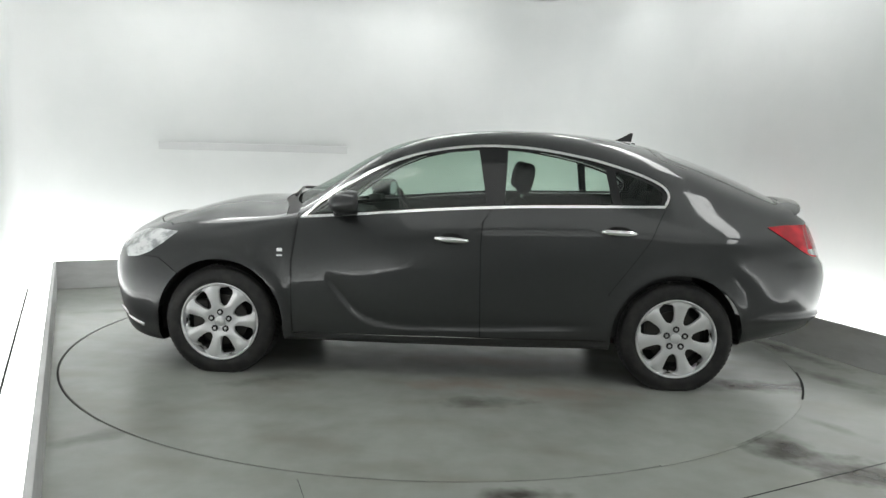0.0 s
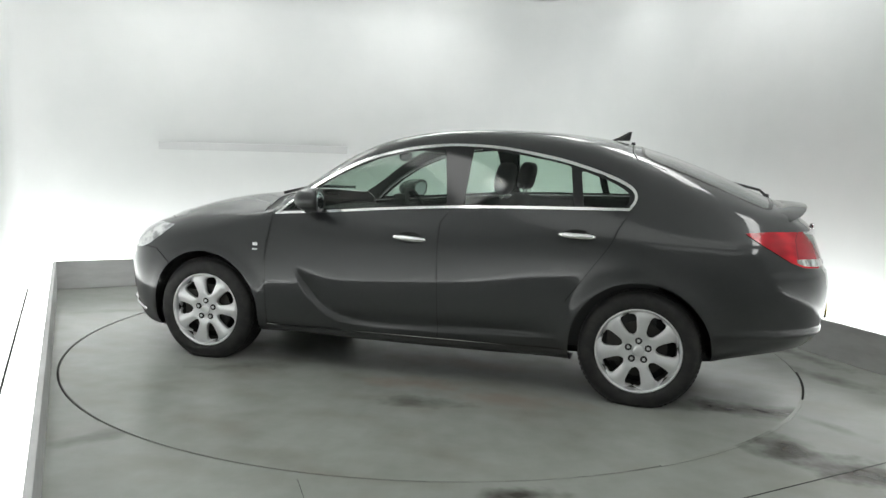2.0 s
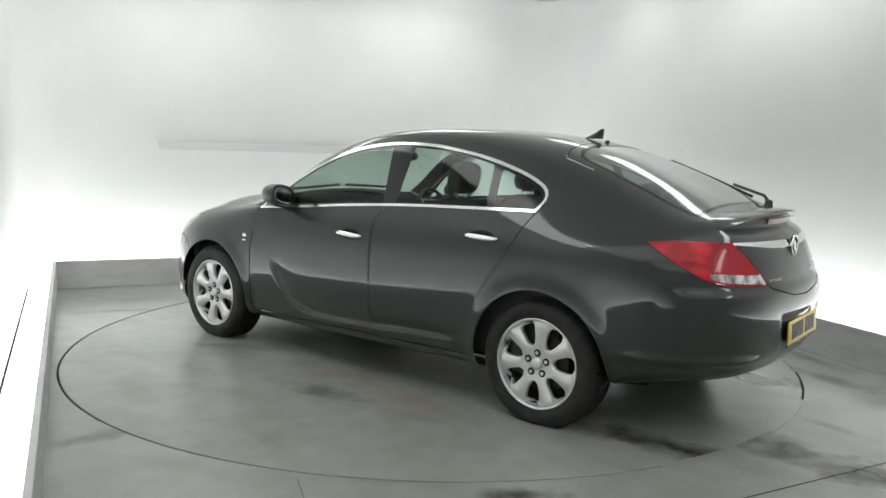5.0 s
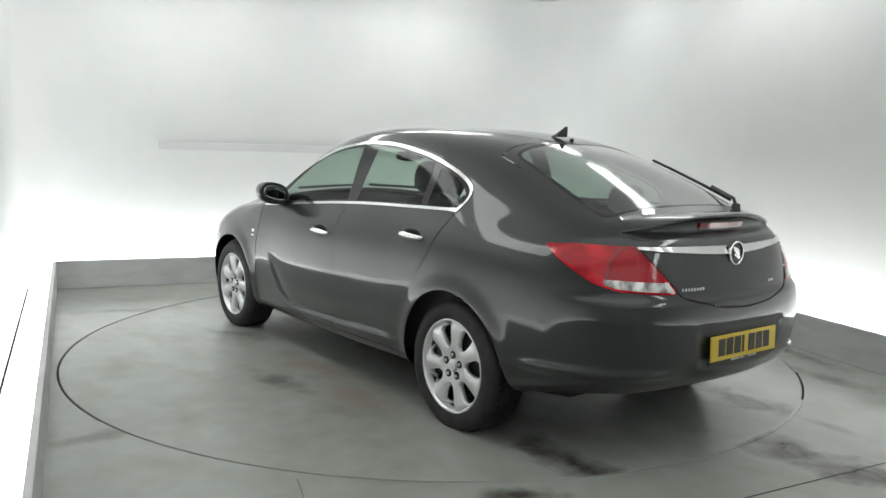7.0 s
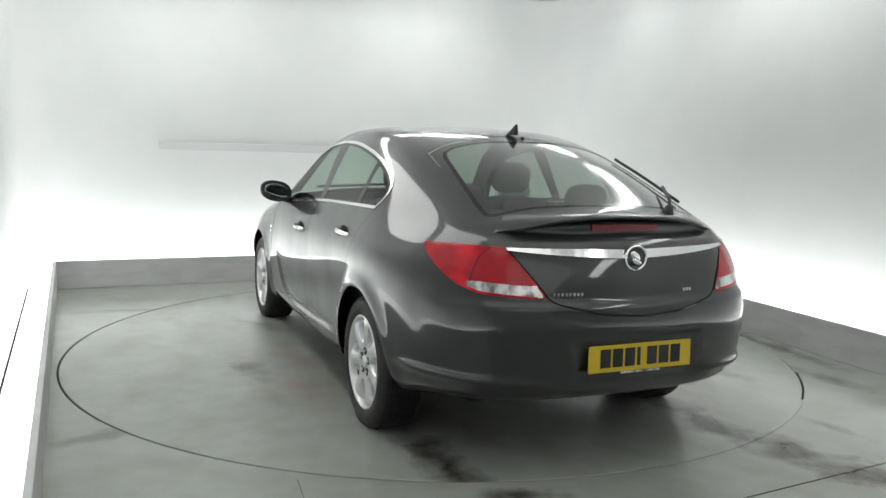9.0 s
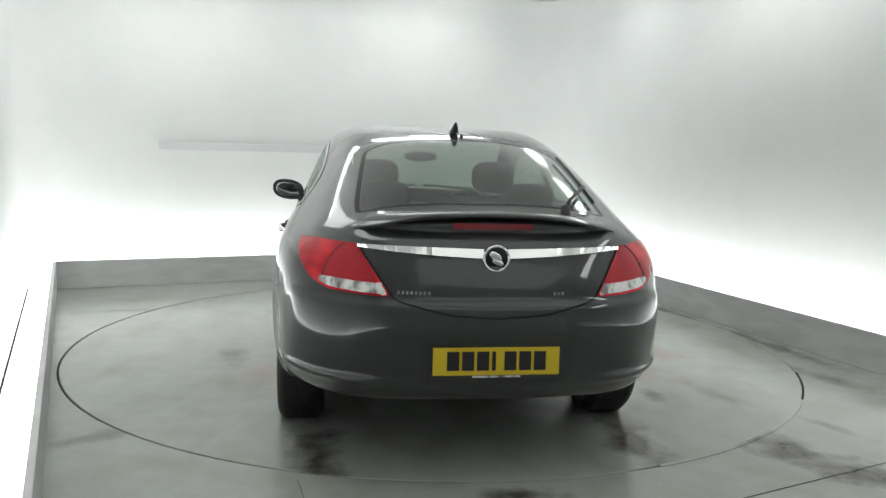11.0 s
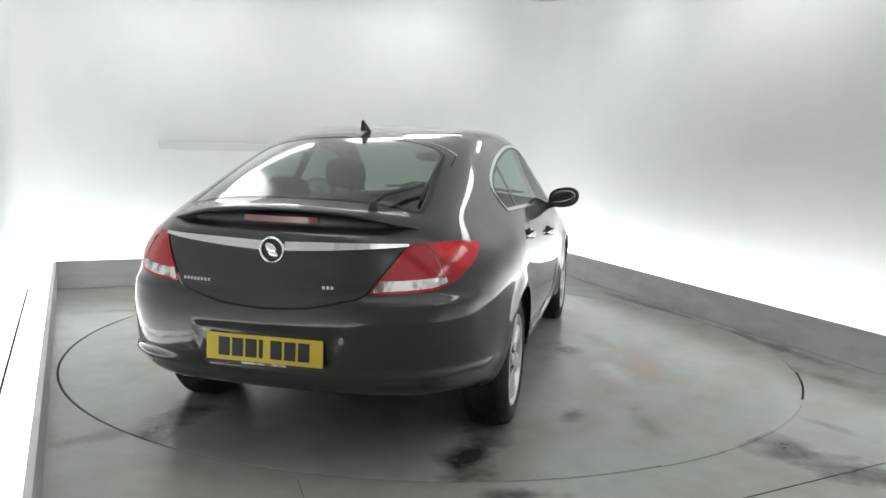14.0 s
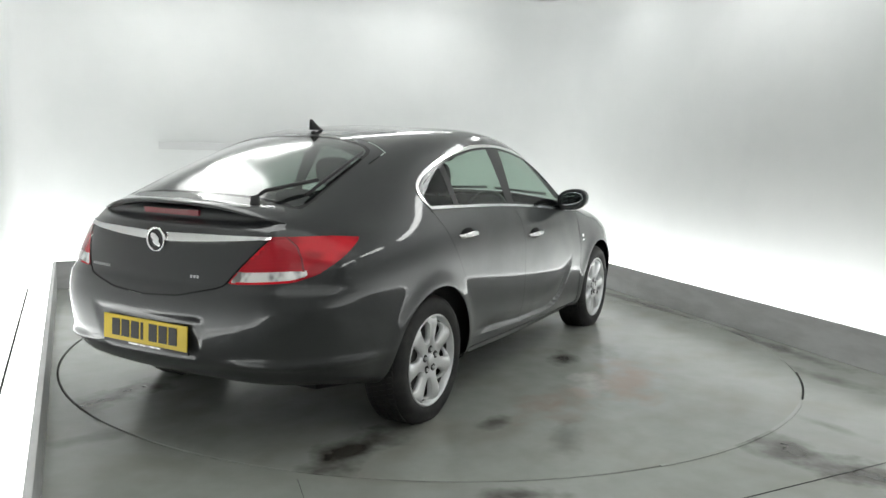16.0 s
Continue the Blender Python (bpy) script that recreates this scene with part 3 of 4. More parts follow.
    f["gate_side"] = np.where((x < -1.1) & (z > .985), y - np.interp(x, [-2.2, -2.0, -1.5, -1.15], [.595, .595, .56, .54]), big)
    f["gate_top"] = np.where((z > 1.3) & (x < -.9), x - np.interp(y, [0, .45, .56], [-1.225, -1.25, -1.285]), big)
    f["bumper_r"] = np.where((x < -1.6) & side, z - np.interp(x, [-2.3, -2.12, -1.72], [.80, .835, .60]), big)
    return f


SHUT = 0.0034
TWO_SIDED = ("door_f", "door_b", "door_r", "door_low", "hood", "gate_low", "gate_in", "gate_side", "gate_top", "bumper_f", "nose", "lamp_seam")
ONE_SIDED = ("arch", "dlo", "trim", "pane_f", "pane_r", "pane_q", "screen", "rear_glass", "rear_frit", "lamp_f", "lamp_r", "lamp_clear", "cowl", "bumper_r", "chin")


def shut_mask(f, p):
    """Which points lie in the dark joints between panels."""
    x, y, z = p[:, 0], p[:, 1], p[:, 2]
    w = SHUT * 1.02
    below = f["dlo"] > 0
    on = lambda k: np.abs(f[k]) < w
    indoor = (f["door_low"] > -w) & (z < 1.09)
    m = on("door_f") & indoor & (z < 1.0) & below
    m |= on("door_b") & indoor & below
    m |= on("door_r") & indoor & below & (f["arch"] > 0) & (z > .5)
    m |= on("door_low") & (x < .925) & (x > -.96)
    m |= on("hood") & (f["cowl"] > 0) & (f["nose"] < 0) & (f["lamp_f"] > 0)
    m |= on("nose") & (f["hood"] < 0)
    m |= on("gate_low") & (f["gate_in"] < w) & (z < .86)
    m |= on("gate_in") & (f["gate_low"] > -w) & (z > .77) & (z < .978)
    m |= on("gate_side") & (f["gate_top"] < w) & (z > .985)
    m |= on("gate_top") & (f["gate_side"] < w)
    m |= on("bumper_f") & (f["lamp_f"] > 0) & (f["arch"] > 0) & (y > .6) & (x < 1.95)
    return m


def panels():
    v, nr, faces = grid_mesh(shape(loft()))
    for k in ONE_SIDED:
        v, nr, faces = split(v, nr, faces, fields(v, k)[k])
    for k in TWO_SIDED:
        for w in (-SHUT, SHUT):
            v, nr, faces = split(v, nr, faces, fields(v, k)[k] + w)
    size = np.array([len(f) for f in faces])
    flat = v[np.concatenate([np.array(f) for f in faces])]
    cen = np.add.reduceat(flat, np.concatenate([[0], np.cumsum(size)[:-1]]), axis=0) / size[:, None]
    f = fields(cen)
    x, y, z = cen.T
    lab = np.full(len(faces), "quarter_panel", dtype=object)
    lab[x > .5] = "front_wing"
    lab[(z > .95) & (x < 1.02) & (x > -2.1)] = "roof"
    lab[(f["door_r"] < 0) & (x < -.9) & (z < 1.2) | ((x < -1.27) & (z < 1.12) & (y > .5))] = "quarter_panel"
    indoor = (f["door_low"] > 0) & (z < 1.088) & (y > .5) & (f["door_f"] < 0)
    lab[indoor & (f["door_b"] > 0) & (f["door_b"] < .999)] = "front_door"
    lab[indoor & (f["door_b"] < 0) & ((f["door_r"] > 0) & (x > -1.3))] = "rear_door"
    lab[(f["door_low"] <= 0) & (x < .96) & (x > -1.0) | (z < .215) & (np.abs(x) < 1.1)] = "sill"
    lab[(f["hood"] < 0) & (f["cowl"] > 0) & (f["nose"] < 0) & (z > .8)] = "bonnet"
    lab[(x > .9) & (z > .9) & (f["cowl"] < 0) & (y < .83)] = "cowl"
    lab[(x > 1.5) & ((f["bumper_f"] < 0) | ((f["nose"] > 0) & (f["nose"] < .999) & (y < .72)))] = "front_bumper"
    lab[(x > 1.72) & (f["chin"] < 0)] = "front_grille"
    gate = (x < -1.1) & (z > .7) & (f["gate_low"] > 0) & ((f["gate_in"] < 0) | (z > .985) & (f["gate_side"] < 0)) & (f["gate_top"] < 0) | (x < -1.1) & (z > 1.0) & (f["gate_side"] < 0) & ((f["gate_top"] < 0) | (f["gate_top"] > .99))
    lab[gate] = "tailgate"
    lab[(x < -1.6) & (z < .86) & ~gate & (f["bumper_r"] < 0)] = "rear_bumper"
    lab[(x < -2.0) & (z < .86) & ~gate & (y < .55)] = "rear_bumper"
    lab[(x < -1.6) & (z < .3)] = "rear_bumper"
    lab[shut_mask(f, cen)] = "panel_joint"
    lab[f["lamp_f"] < 0] = "headlamp"
    lab[f["lamp_r"] < 0] = "rear_lamp"
    lab[(f["lamp_r"] < 0) & (f["lamp_seam"] < 0) & (f["lamp_r"] < -.008)] = "lamp_chamber"
    lab[(f["lamp_r"] < 0) & (np.abs(f["lamp_seam"]) < SHUT * 1.02) & (z > .83)] = "lamp_seam"
    lab[(f["lamp_r"] < 0) & (f["lamp_clear"] < 0)] = "reversing_lamp"
    lab[f["rear_glass"] < 0] = "rear_frit"
    lab[f["rear_frit"] < 0] = "rear_screen"
    lab[f["screen"] < 0] = "windscreen"
    lab[f["dlo"] < 0] = "window_surround"
    lab[(f["dlo"] < 0) & (f["trim"] > 0)] = "window_trim"
    lab[f["pane_f"] < 0] = "front_window"
    lab[f["pane_r"] < 0] = "rear_window"
    lab[f["pane_q"] < 0] = "quarter_window"
    lab[f["arch"] < 0] = "cut"
    return v, nr, faces, lab


# car materials
M_PAINT = shader("grey_metallic_paint", (0.05, 0.053, 0.056), 0.34, 0.5, 1.0)
M_PAINT.node_tree.nodes["Principled BSDF"].inputs["Specular IOR Level"].default_value = 0.32
n_ = noise_node(M_PAINT, 900, 2)
wire(M_PAINT, ramp(M_PAINT, n_.outputs["Fac"], [(0.3, (0.023, 0.0245, 0.0255)), (0.75, (0.046, 0.0485, 0.0505))]).outputs["Color"], "Base Color")
n_ = noise_node(M_PAINT, 2.2, 4)
wire(M_PAINT, ramp(M_PAINT, n_.outputs["Fac"], [(0.3, (0.30, 0.30, 0.30)), (0.7, (0.4, 0.4, 0.4))]).outputs["Color"], "Roughness")
M_CHROME = shader("bright_chrome", (0.92, 0.92, 0.92), 0.14, 1.0)
M_ALLOY = shader("silver_alloy", (0.76, 0.76, 0.77), 0.34, 0.75)
n_ = noise_node(M_ALLOY, 30, 4)
wire(M_ALLOY, ramp(M_ALLOY, n_.outputs["Fac"], [(0.3, (0.32, 0.32, 0.32)), (0.7, (0.38, 0.38, 0.38))]).outputs["Color"], "Roughness")
M_RUBBER = shader("tyre_rubber", (0.02, 0.02, 0.021), 0.6)
n_ = noise_node(M_RUBBER, 18, 5)
wire(M_RUBBER, ramp(M_RUBBER, n_.outputs["Fac"], [(0.35, (0.008, 0.008, 0.009)), (0.7, (0.022, 0.021, 0.02))]).outputs["Color"], "Base Color")
M_BLACK = shader("black_plastic", (0.016, 0.016, 0.017), 0.5)
M_GLOSSBLACK = shader("gloss_black", (0.012, 0.012, 0.013), 0.12)
M_JOINT = shader("joint_shadow", (0.006, 0.006, 0.006), 0.9)
M_WELL = shader("wheel_well_liner", (0.012, 0.012, 0.012), 0.9)
M_GLASS = glass("green_tinted_glass", (0.62, 0.72, 0.66), 0.65)
M_REARGLASS = glass("rear_screen_glass", (0.36, 0.43, 0.39), 1.8, 0.12)
M_RED = shader("red_lamp_lens", (0.48, 0.012, 0.022), 0.2, 0.0, 0.5, 0.25)
n_ = noise_node(M_RED, 6, 1, stretch=(1, 1, 2.2))
wire(M_RED, ramp(M_RED, n_.outputs["Fac"], [(0.35, (0.36, 0.004, 0.014)), (0.65, (0.66, 0.01, 0.024))]).outputs["Color"], "Base Color")
M_REDDARK = shader("dark_red_seam", (0.2, 0.007, 0.016), 0.25, 0.0, 1.0)
M_REDRIB = shader("red_ribbed_lens", (0.5, 0.012, 0.02), 0.2, 0.0, 0.5, 0.25)
wv = M_REDRIB.node_tree.nodes.new("ShaderNodeTexWave")
wv.bands_direction = "Z"
wv.inputs["Scale"].default_value, wv.inputs["Distortion"].default_value = 55.0, 0.4
M_REDRIB.node_tree.links.new(M_REDRIB.node_tree.nodes.new("ShaderNodeTexCoord").outputs["Object"], wv.inputs["Vector"])
wire(M_REDRIB, ramp(M_REDRIB, wv.outputs["Fac"], [(0.1, (0.36, 0.008, 0.018)), (0.9, (0.44, 0.012, 0.024))]).outputs["Color"], "Base Color")
bump(M_REDRIB, wv.outputs["Fac"], 0.05, 0.001)
M_CLEAR = shader("clear_lamp_lens", (0.62, 0.6, 0.6), 0.12, 0.35, 1.0)
n_ = noise_node(M_CLEAR, 16, 2, stretch=(1, 1, 0.6))
wire(M_CLEAR, ramp(M_CLEAR, n_.outputs["Fac"], [(0.38, (0.2, 0.18, 0.18)), (0.58, (0.85, 0.83, 0.82))]).outputs["Color"], "Base Color")
M_HEAD = shader("headlamp_lens", (0.72, 0.73, 0.74), 0.1, 0.3, 1.0)
n_ = noise_node(M_HEAD, 11, 3, stretch=(1, 1, 1.8))
wire(M_HEAD, ramp(M_HEAD, n_.outputs["Fac"], [(0.35, (0.35, 0.36, 0.37)), (0.6, (0.85, 0.86, 0.87))]).outputs["Color"], "Base Color")
M_SEAT = shader("charcoal_seat_cloth", (0.03, 0.031, 0.033), 0.85)
n_ = noise_node(M_SEAT, 120, 3)
bump(M_SEAT, n_.outputs["Fac"], 0.3, 0.002)
M_TRIMIN = shader("dark_cabin_plastic", (0.025, 0.026, 0.027), 0.7)
M_LINING = shader("grey_headlining", (0.3, 0.3, 0.29), 0.9)
M_DISC = shader("brake_steel", (0.05, 0.047, 0.044), 0.55, 0.6)
# rim alloy darkened in colour for the shade behind the spokes
M_BARREL = shader("shade_dark_alloy", (0.07, 0.068, 0.065), 0.6, 0.4)
M_YELLOW = shader("yellow_reflective_plate", (0.62, 0.45, 0.02), 0.4)
M_LETTER = shader("dull_chrome_letter", (0.42, 0.42, 0.43), 0.35, 0.9)
M_INK = shader("plate_black", (0.012, 0.012, 0.012), 0.5)

car = tagged(new("car"), "dark grey metallic five-door hatchback with silver alloy wheels on the turntable", "car")

CENTRAL = ("front_grille", "bonnet", "roof", "tailgate", "front_bumper", "rear_bumper", "windscreen", "rear_screen", "rear_frit", "cowl")
LOOKS = {"window_trim": (M_CHROME, "bright chrome window trim", .004), "window_surround": (M_GLOSSBLACK, "gloss black window pillars", -.001),
         "front_window": (M_GLASS, "green-tinted side glass", -.003), "rear_window": (M_GLASS, "green-tinted side glass", -.003),
         "quarter_window": (M_GLASS, "green-tinted side glass", -.003), "windscreen": (M_GLASS, "green-tinted windscreen", -.002),
         "rear_screen": (M_REARGLASS, "tinted rear screen", -.002), "rear_frit": (M_GLOSSBLACK, "black rear screen border", -.001),
         "headlamp": (M_HEAD, "clear headlamp lens", .001), "rear_lamp": (M_RED, "red rear lamp lens", .004),
         "lamp_chamber": (M_REDRIB, "ribbed red lamp chamber", .002), "lamp_seam": (M_REDDARK, "dark red seam in the lamp", .002),
         "reversing_lamp": (M_CLEAR, "clear reversing lamp lens", .004), "panel_joint": (M_JOINT, "dark joint between panels", -.007),
         "front_grille": (M_BLACK, "black lower front grille", -.004), "cowl": (M_BLACK, "black plastic windscreen scuttle", -.006), "sill": (M_PAINT, "", 0)}


def build_body():
    v, nr, faces, lab = panels()
    made = {}
    for name in sorted(set(lab) - {"cut"}):
        fs = [f for f, l in zip(faces, lab) if l == name]
        used = sorted({i for f in fs for i in f})
        at = {o: i for i, o in enumerate(used)}
        mat, label, off = LOOKS.get(name, (M_PAINT, "", 0))
        n1 = nr[used] / np.maximum(np.linalg.norm(nr[used], axis=1, keepdims=True), 1e-9)
        p1 = v[used] + n1 * off
        f1 = [tuple(at[i] for i in f) for f in fs]
        flip = np.array([1, -1, 1])
        # wind the faces by their normals
        a, b, c = p1[f1[0][0]], p1[f1[0][1]], p1[f1[0][2]]
        if np.cross(b - a, c - a) @ n1[f1[0][0]] < 0:
            f1 = [f[::-1] for f in f1]
        p2, n2, f2 = p1 * flip, n1 * flip, [f[::-1] for f in f1]
        if name in CENTRAL:
            k = len(p1)
            made[name] = mesh_object(name, np.concatenate([p1, p2]), f1 + [tuple(i + k for i in f) for f in f2], mat, car, label, np.concatenate([n1, n2]))
        elif name == "panel_joint":
            # one object for each joint that hangs together
            root = list(range(len(p1)))

            def find(i):
                while root[i] != i:
                    root[i] = root[root[i]]
                    i = root[i]
                return i

            for f in f1:
                for i in f[1:]:
                    root[find(i)] = find(f[0])
            for r in sorted({find(f[0]) for f in f1}):
                fr = [f for f in f1 if find(f[0]) == r]
                ids = sorted({i for f in fr for i in f})
                to = {o: i for i, o in enumerate(ids)}
                fr = [tuple(to[i] for i in f) for f in fr]
                mesh_object(name, p1[ids], fr, mat, car, label, n1[ids])
                mesh_object(name, p2[ids], [f[::-1] for f in fr], mat, car, label, n2[ids])
        else:
            made[name] = mesh_object(name, p1, f1, mat, car, label, n1)
            mesh_object(name, p2, f2, mat, car, label, n2)
    return made


BODY = build_body()


# wheels
def polar_plate(r0, r1, nr_, na):
    v, f = [], []
    for i in range(nr_ + 1):
        r = r0 + (r1 - r0) * i / nr_
        for k in range(na):
            a = 2 * math.pi * k / na
            v.append((r * math.cos(a), 0.0, r * math.sin(a)))
    for i in range(nr_):
        for k in range(na):
            k2 = (k + 1) % na
            f.append((i * na + k, i * na + k2, (i + 1) * na + k2, (i + 1) * na + k))
    return np.array(v), f


def rim_face():
    """Alloy face with seven broad petal spokes: the openings are cut out and the plate is thickened and dished."""
    v, f = polar_plate(.03, .222, 22, 196)

    def open_field(p):
        r, a = np.hypot(p[:, 0], p[:, 2]), np.arctan2(p[:, 2], p[:, 0])
        s = 2 * math.pi / 7
        t = (a + s * 100) % s - s / 2
        w = np.interp(r, [.09, .105, .14, .19, .205, .212], [.0, .021, .034, .046, .039, .0])
        return np.maximum(np.abs(t * r) - w, np.maximum(.092 - r, r - .21))

    v, _, f = split(v, np.zeros_like(v), f, open_field(v))
    cen = np.array([v[list(q)].mean(0) for q in f])
    keep = open_field(cen) > 0
    f = [q for q, k in zip(f, keep) if k]
    r = np.hypot(v[:, 0], v[:, 2])
    a = np.arctan2(v[:, 2], v[:, 0])
    s = 2 * math.pi / 7
    t = np.abs((a + s * 100 + s / 2) % s - s / 2) * r
    v[:, 1] = np.interp(r, [0, .06, .1, .2, .222], [-.012, -.012, -.004, .004, -.002]) - (t / .05) ** 2 * .015 * smooth01(.08, .12, r)
    bm = bmesh.new()
    vs = [bm.verts.new(tuple(p)) for p in v]
    for q in f:
        bm.faces.new([vs[i] for i in q])
    for x in [x for x in bm.verts if not x.link_faces]:
        bm.verts.remove(x)
    rim_edges = [e for e in bm.edges if len(e.link_faces) == 1]
    out = bmesh.ops.extrude_edge_only(bm, edges=rim_edges)
    for x in [g for g in out["geom"] if isinstance(g, bmesh.types.BMVert)]:
        x.co.y -= .03
    return bm


def settle(bm):
    """The tyre's foot: pressed flat on the deck, its walls bulging a little."""
    for q in bm.verts:
        if q.co.z < -.29:
            k = min(1, (-.29 - q.co.z) / .04)
            q.co.z = max(q.co.z, -HUB_Z + .001) if q.co.z < -.305 else q.co.z
            q.co.y += .006 * k if q.co.y > -.02 else -.006 * k if q.co.y < -.19 else 0


def add_wheel(ax, side, spin):
    """Built with its outer face towards +y; the other side is turned half round."""
    w = new("wheel")
    w.parent = car
    w.matrix_basis = pose(ax, side * .904, HUB_Z, 0, 0, 0 if side > 0 else 180)
    tagged(w, "silver seven-spoke alloy wheel with a black tyre")
    ty = [(.226, -.008), (.238, .004), (.262, .013), (.29, .013), (.312, .004), (.326, -.012), (.3315, -.028), (.3335, -.06), (.334, -.105), (.3335, -.15), (.3315, -.182), (.326, -.198), (.295, -.218), (.24, -.215), (.226, -.2)]
    bm = lathe(ty, 120)
    settle(bm)
    part("tyre", bm, M_RUBBER, w, smooth=True)
    bm = bmesh.new()
    for k in range(72):
        for o in (-.045, -.085, -.125, -.165):
            a = radians(k * 5 + (2.5 if o in (-.085, -.165) else 0))
            mm = Matrix.Translation((.335 * math.cos(a), o, .335 * math.sin(a))) @ Matrix.Rotation(math.pi / 2 - a, 4, "Y") @ Matrix.Rotation(radians(18), 4, "Z") @ Matrix.Diagonal((.021, .03, .006, 1))
            bmesh.ops.create_cube(bm, size=1.0, matrix=mm)
    settle(bm)
    part("tread", bm, M_RUBBER, w)
    part("rim_flange", lathe([(.236, -.004), (.237, .004), (.232, .008), (.226, .003), (.222, -.006), (.216, -.03)], 96), M_ALLOY, w, smooth=True)
    part("rim_barrel", lathe([(.216, -.03), (.2, -.09), (.2, -.18)], 64), M_BARREL, w, "inner barrel of the rim, its shade put into the colour", smooth=True)
    part("rim", rim_face(), M_ALLOY, w, smooth=True, m=Matrix.Rotation(radians(-spin), 4, "Y"))
    part("barrel_back", lathe([(.205, -.12), (.0005, -.12)], 48), M_WELL, w)
    part("brake_disc", lathe([(.155, -.075), (.155, -.06), (.07, -.06), (.07, -.045), (.0005, -.045)], 48), M_DISC, w)
    part("caliper", box(.09, .06, .2, pose(.13, -.07, .02)), M_DISC, w, bevel=.012)
    part("centre_cap", lathe([(.0005, .002), (.02, .0015), (.029, -.002), (.031, -.008), (.031, -.02)], 40), M_ALLOY, w, "alloy centre cap", smooth=True)
    for k in range(5):
        a = radians(90 + 72 * k)
        m = pose(.056 * math.cos(a), -.004, .056 * math.sin(a))
        # black ring and disc on the alloy paint in the shaded bolt hole
        part("bolt_recess", lathe([(.0195, -.012), (.0195, -.004), (.016, -.004)], 16), M_BLACK, w, m=m)
        part("wheel_bolt", lathe([(.0095, -.012), (.0095, .001), (.0005, .002)], 6), M_ALLOY, w, m=m)
        part("bolt_hole_shade", lathe([(.0185, -.0045), (.0005, -.0045)], 16), M_BLACK, w, m=m)
    return w


def wheel_well(ax, side):
    """Dark liner above and behind a wheel."""
    bm = bmesh.new()
    n, rows = 28, []
    for y in (.82, .56):
        rows.append([bm.verts.new((ax + (ARCH_R + .004) * math.cos(a), side * y if y > .6 else side * .56, max(.235 if ax > 0 else .3, HUB_Z + (ARCH_R + .004) * math.sin(a)))) for a in [math.pi * (-.12 + 1.24 * k / n) for k in range(n + 1)]])
    for k in range(n):
        bm.faces.new((rows[0][k], rows[0][k + 1], rows[1][k + 1], rows[1][k]))
    bm.faces.new(rows[1])
    part("wheel_well", bm, M_WELL, car)


for ax in (AXLE, -AXLE):
    for side in (1, -1):
        add_wheel(ax, side, 23.7 if ax > 0 else -6.6)
        wheel_well(ax, side)


def blob_like(sx, sy, sz):
    bm = bmesh.new()
    bmesh.ops.create_uvsphere(bm, u_segments=20, v_segments=10, radius=1.0)
    for q in bm.verts:
        c = q.co
        k = (abs(c.x) ** 4 + abs(c.y) ** 4 + abs(c.z) ** 4) ** -0.25
        q.co = Vector((c.x * k * sx, c.y * k * sy, c.z * k * sz))
    return bm


part("underbody", prism([(2.0, -.5), (2.0, .5), (1.7, .6), (-1.6, .6), (-1.8, .5), (-1.8, -.5), (-1.6, -.6), (1.7, -.6)], .2, .26), M_WELL, car, bevel=.01)
part("silencer", blob_like(.16, .2, .06), M_WELL, car, m=pose(-1.8, .36, .30), smooth=True)

# where the shell lies, for what is fixed to it
SHELL = shape(loft()).reshape(-1, 3)


def shell_at(axis, a, b, where):
    """Reads one coordinate of the shell at the other two, from its nearest points."""
    pts = SHELL[where(SHELL)]
    other = [i for i in range(3) if i != axis]
    d = np.hypot(pts[:, other[0]] - a, pts[:, other[1]] - b)
    k = np.argsort(d)[:5]
    w = 1 / (d[k] + 1e-4)
    return float((pts[k, axis] * w).sum() / w.sum())


def rear_x(y, z):
    return shell_at(0, abs(y), z, lambda p: p[:, 0] < -1.8)


def side_y(x, z):
    return shell_at(1, x, z, lambda p: p[:, 1] > .45)


def top_z(x, y):
    return shell_at(2, x, abs(y), lambda p: p[:, 2] > .9)


def blob(sx, sy, sz, power=2.5, u=24, v=14):
    """A rounded block."""
    bm = bmesh.new()
    bmesh.ops.create_uvsphere(bm, u_segments=u, v_segments=v, radius=1.0)
    for x in bm.verts:
        c = x.co
        k = (abs(c.x) ** power + abs(c.y) ** power + abs(c.z) ** power) ** (-1 / power)
        x.co = Vector((c.x * k * sx, c.y * k * sy, c.z * k * sz))
    return bm


def tube(pts, r, n=8):
    """A round bar along a few points."""
    bm = bmesh.new()
    rings = []
    pts = [Vector(p) for p in pts]
    for i, p in enumerate(pts):
        t = (pts[min(i + 1, len(pts) - 1)] - pts[max(i - 1, 0)]).normalized()
        a = t.orthogonal().normalized()
        b = t.cross(a)
        rings.append([bm.verts.new(p + (a * math.cos(2 * math.pi * k / n) + b * math.sin(2 * math.pi * k / n)) * r) for k in range(n)])
    for a, b in zip(rings, rings[1:]):
        for k in range(n):
            bm.faces.new((a[k], a[(k + 1) % n], b[(k + 1) % n], b[k]))
    bm.faces.new(rings[0][::-1])
    bm.faces.new(rings[-1])
    return bm


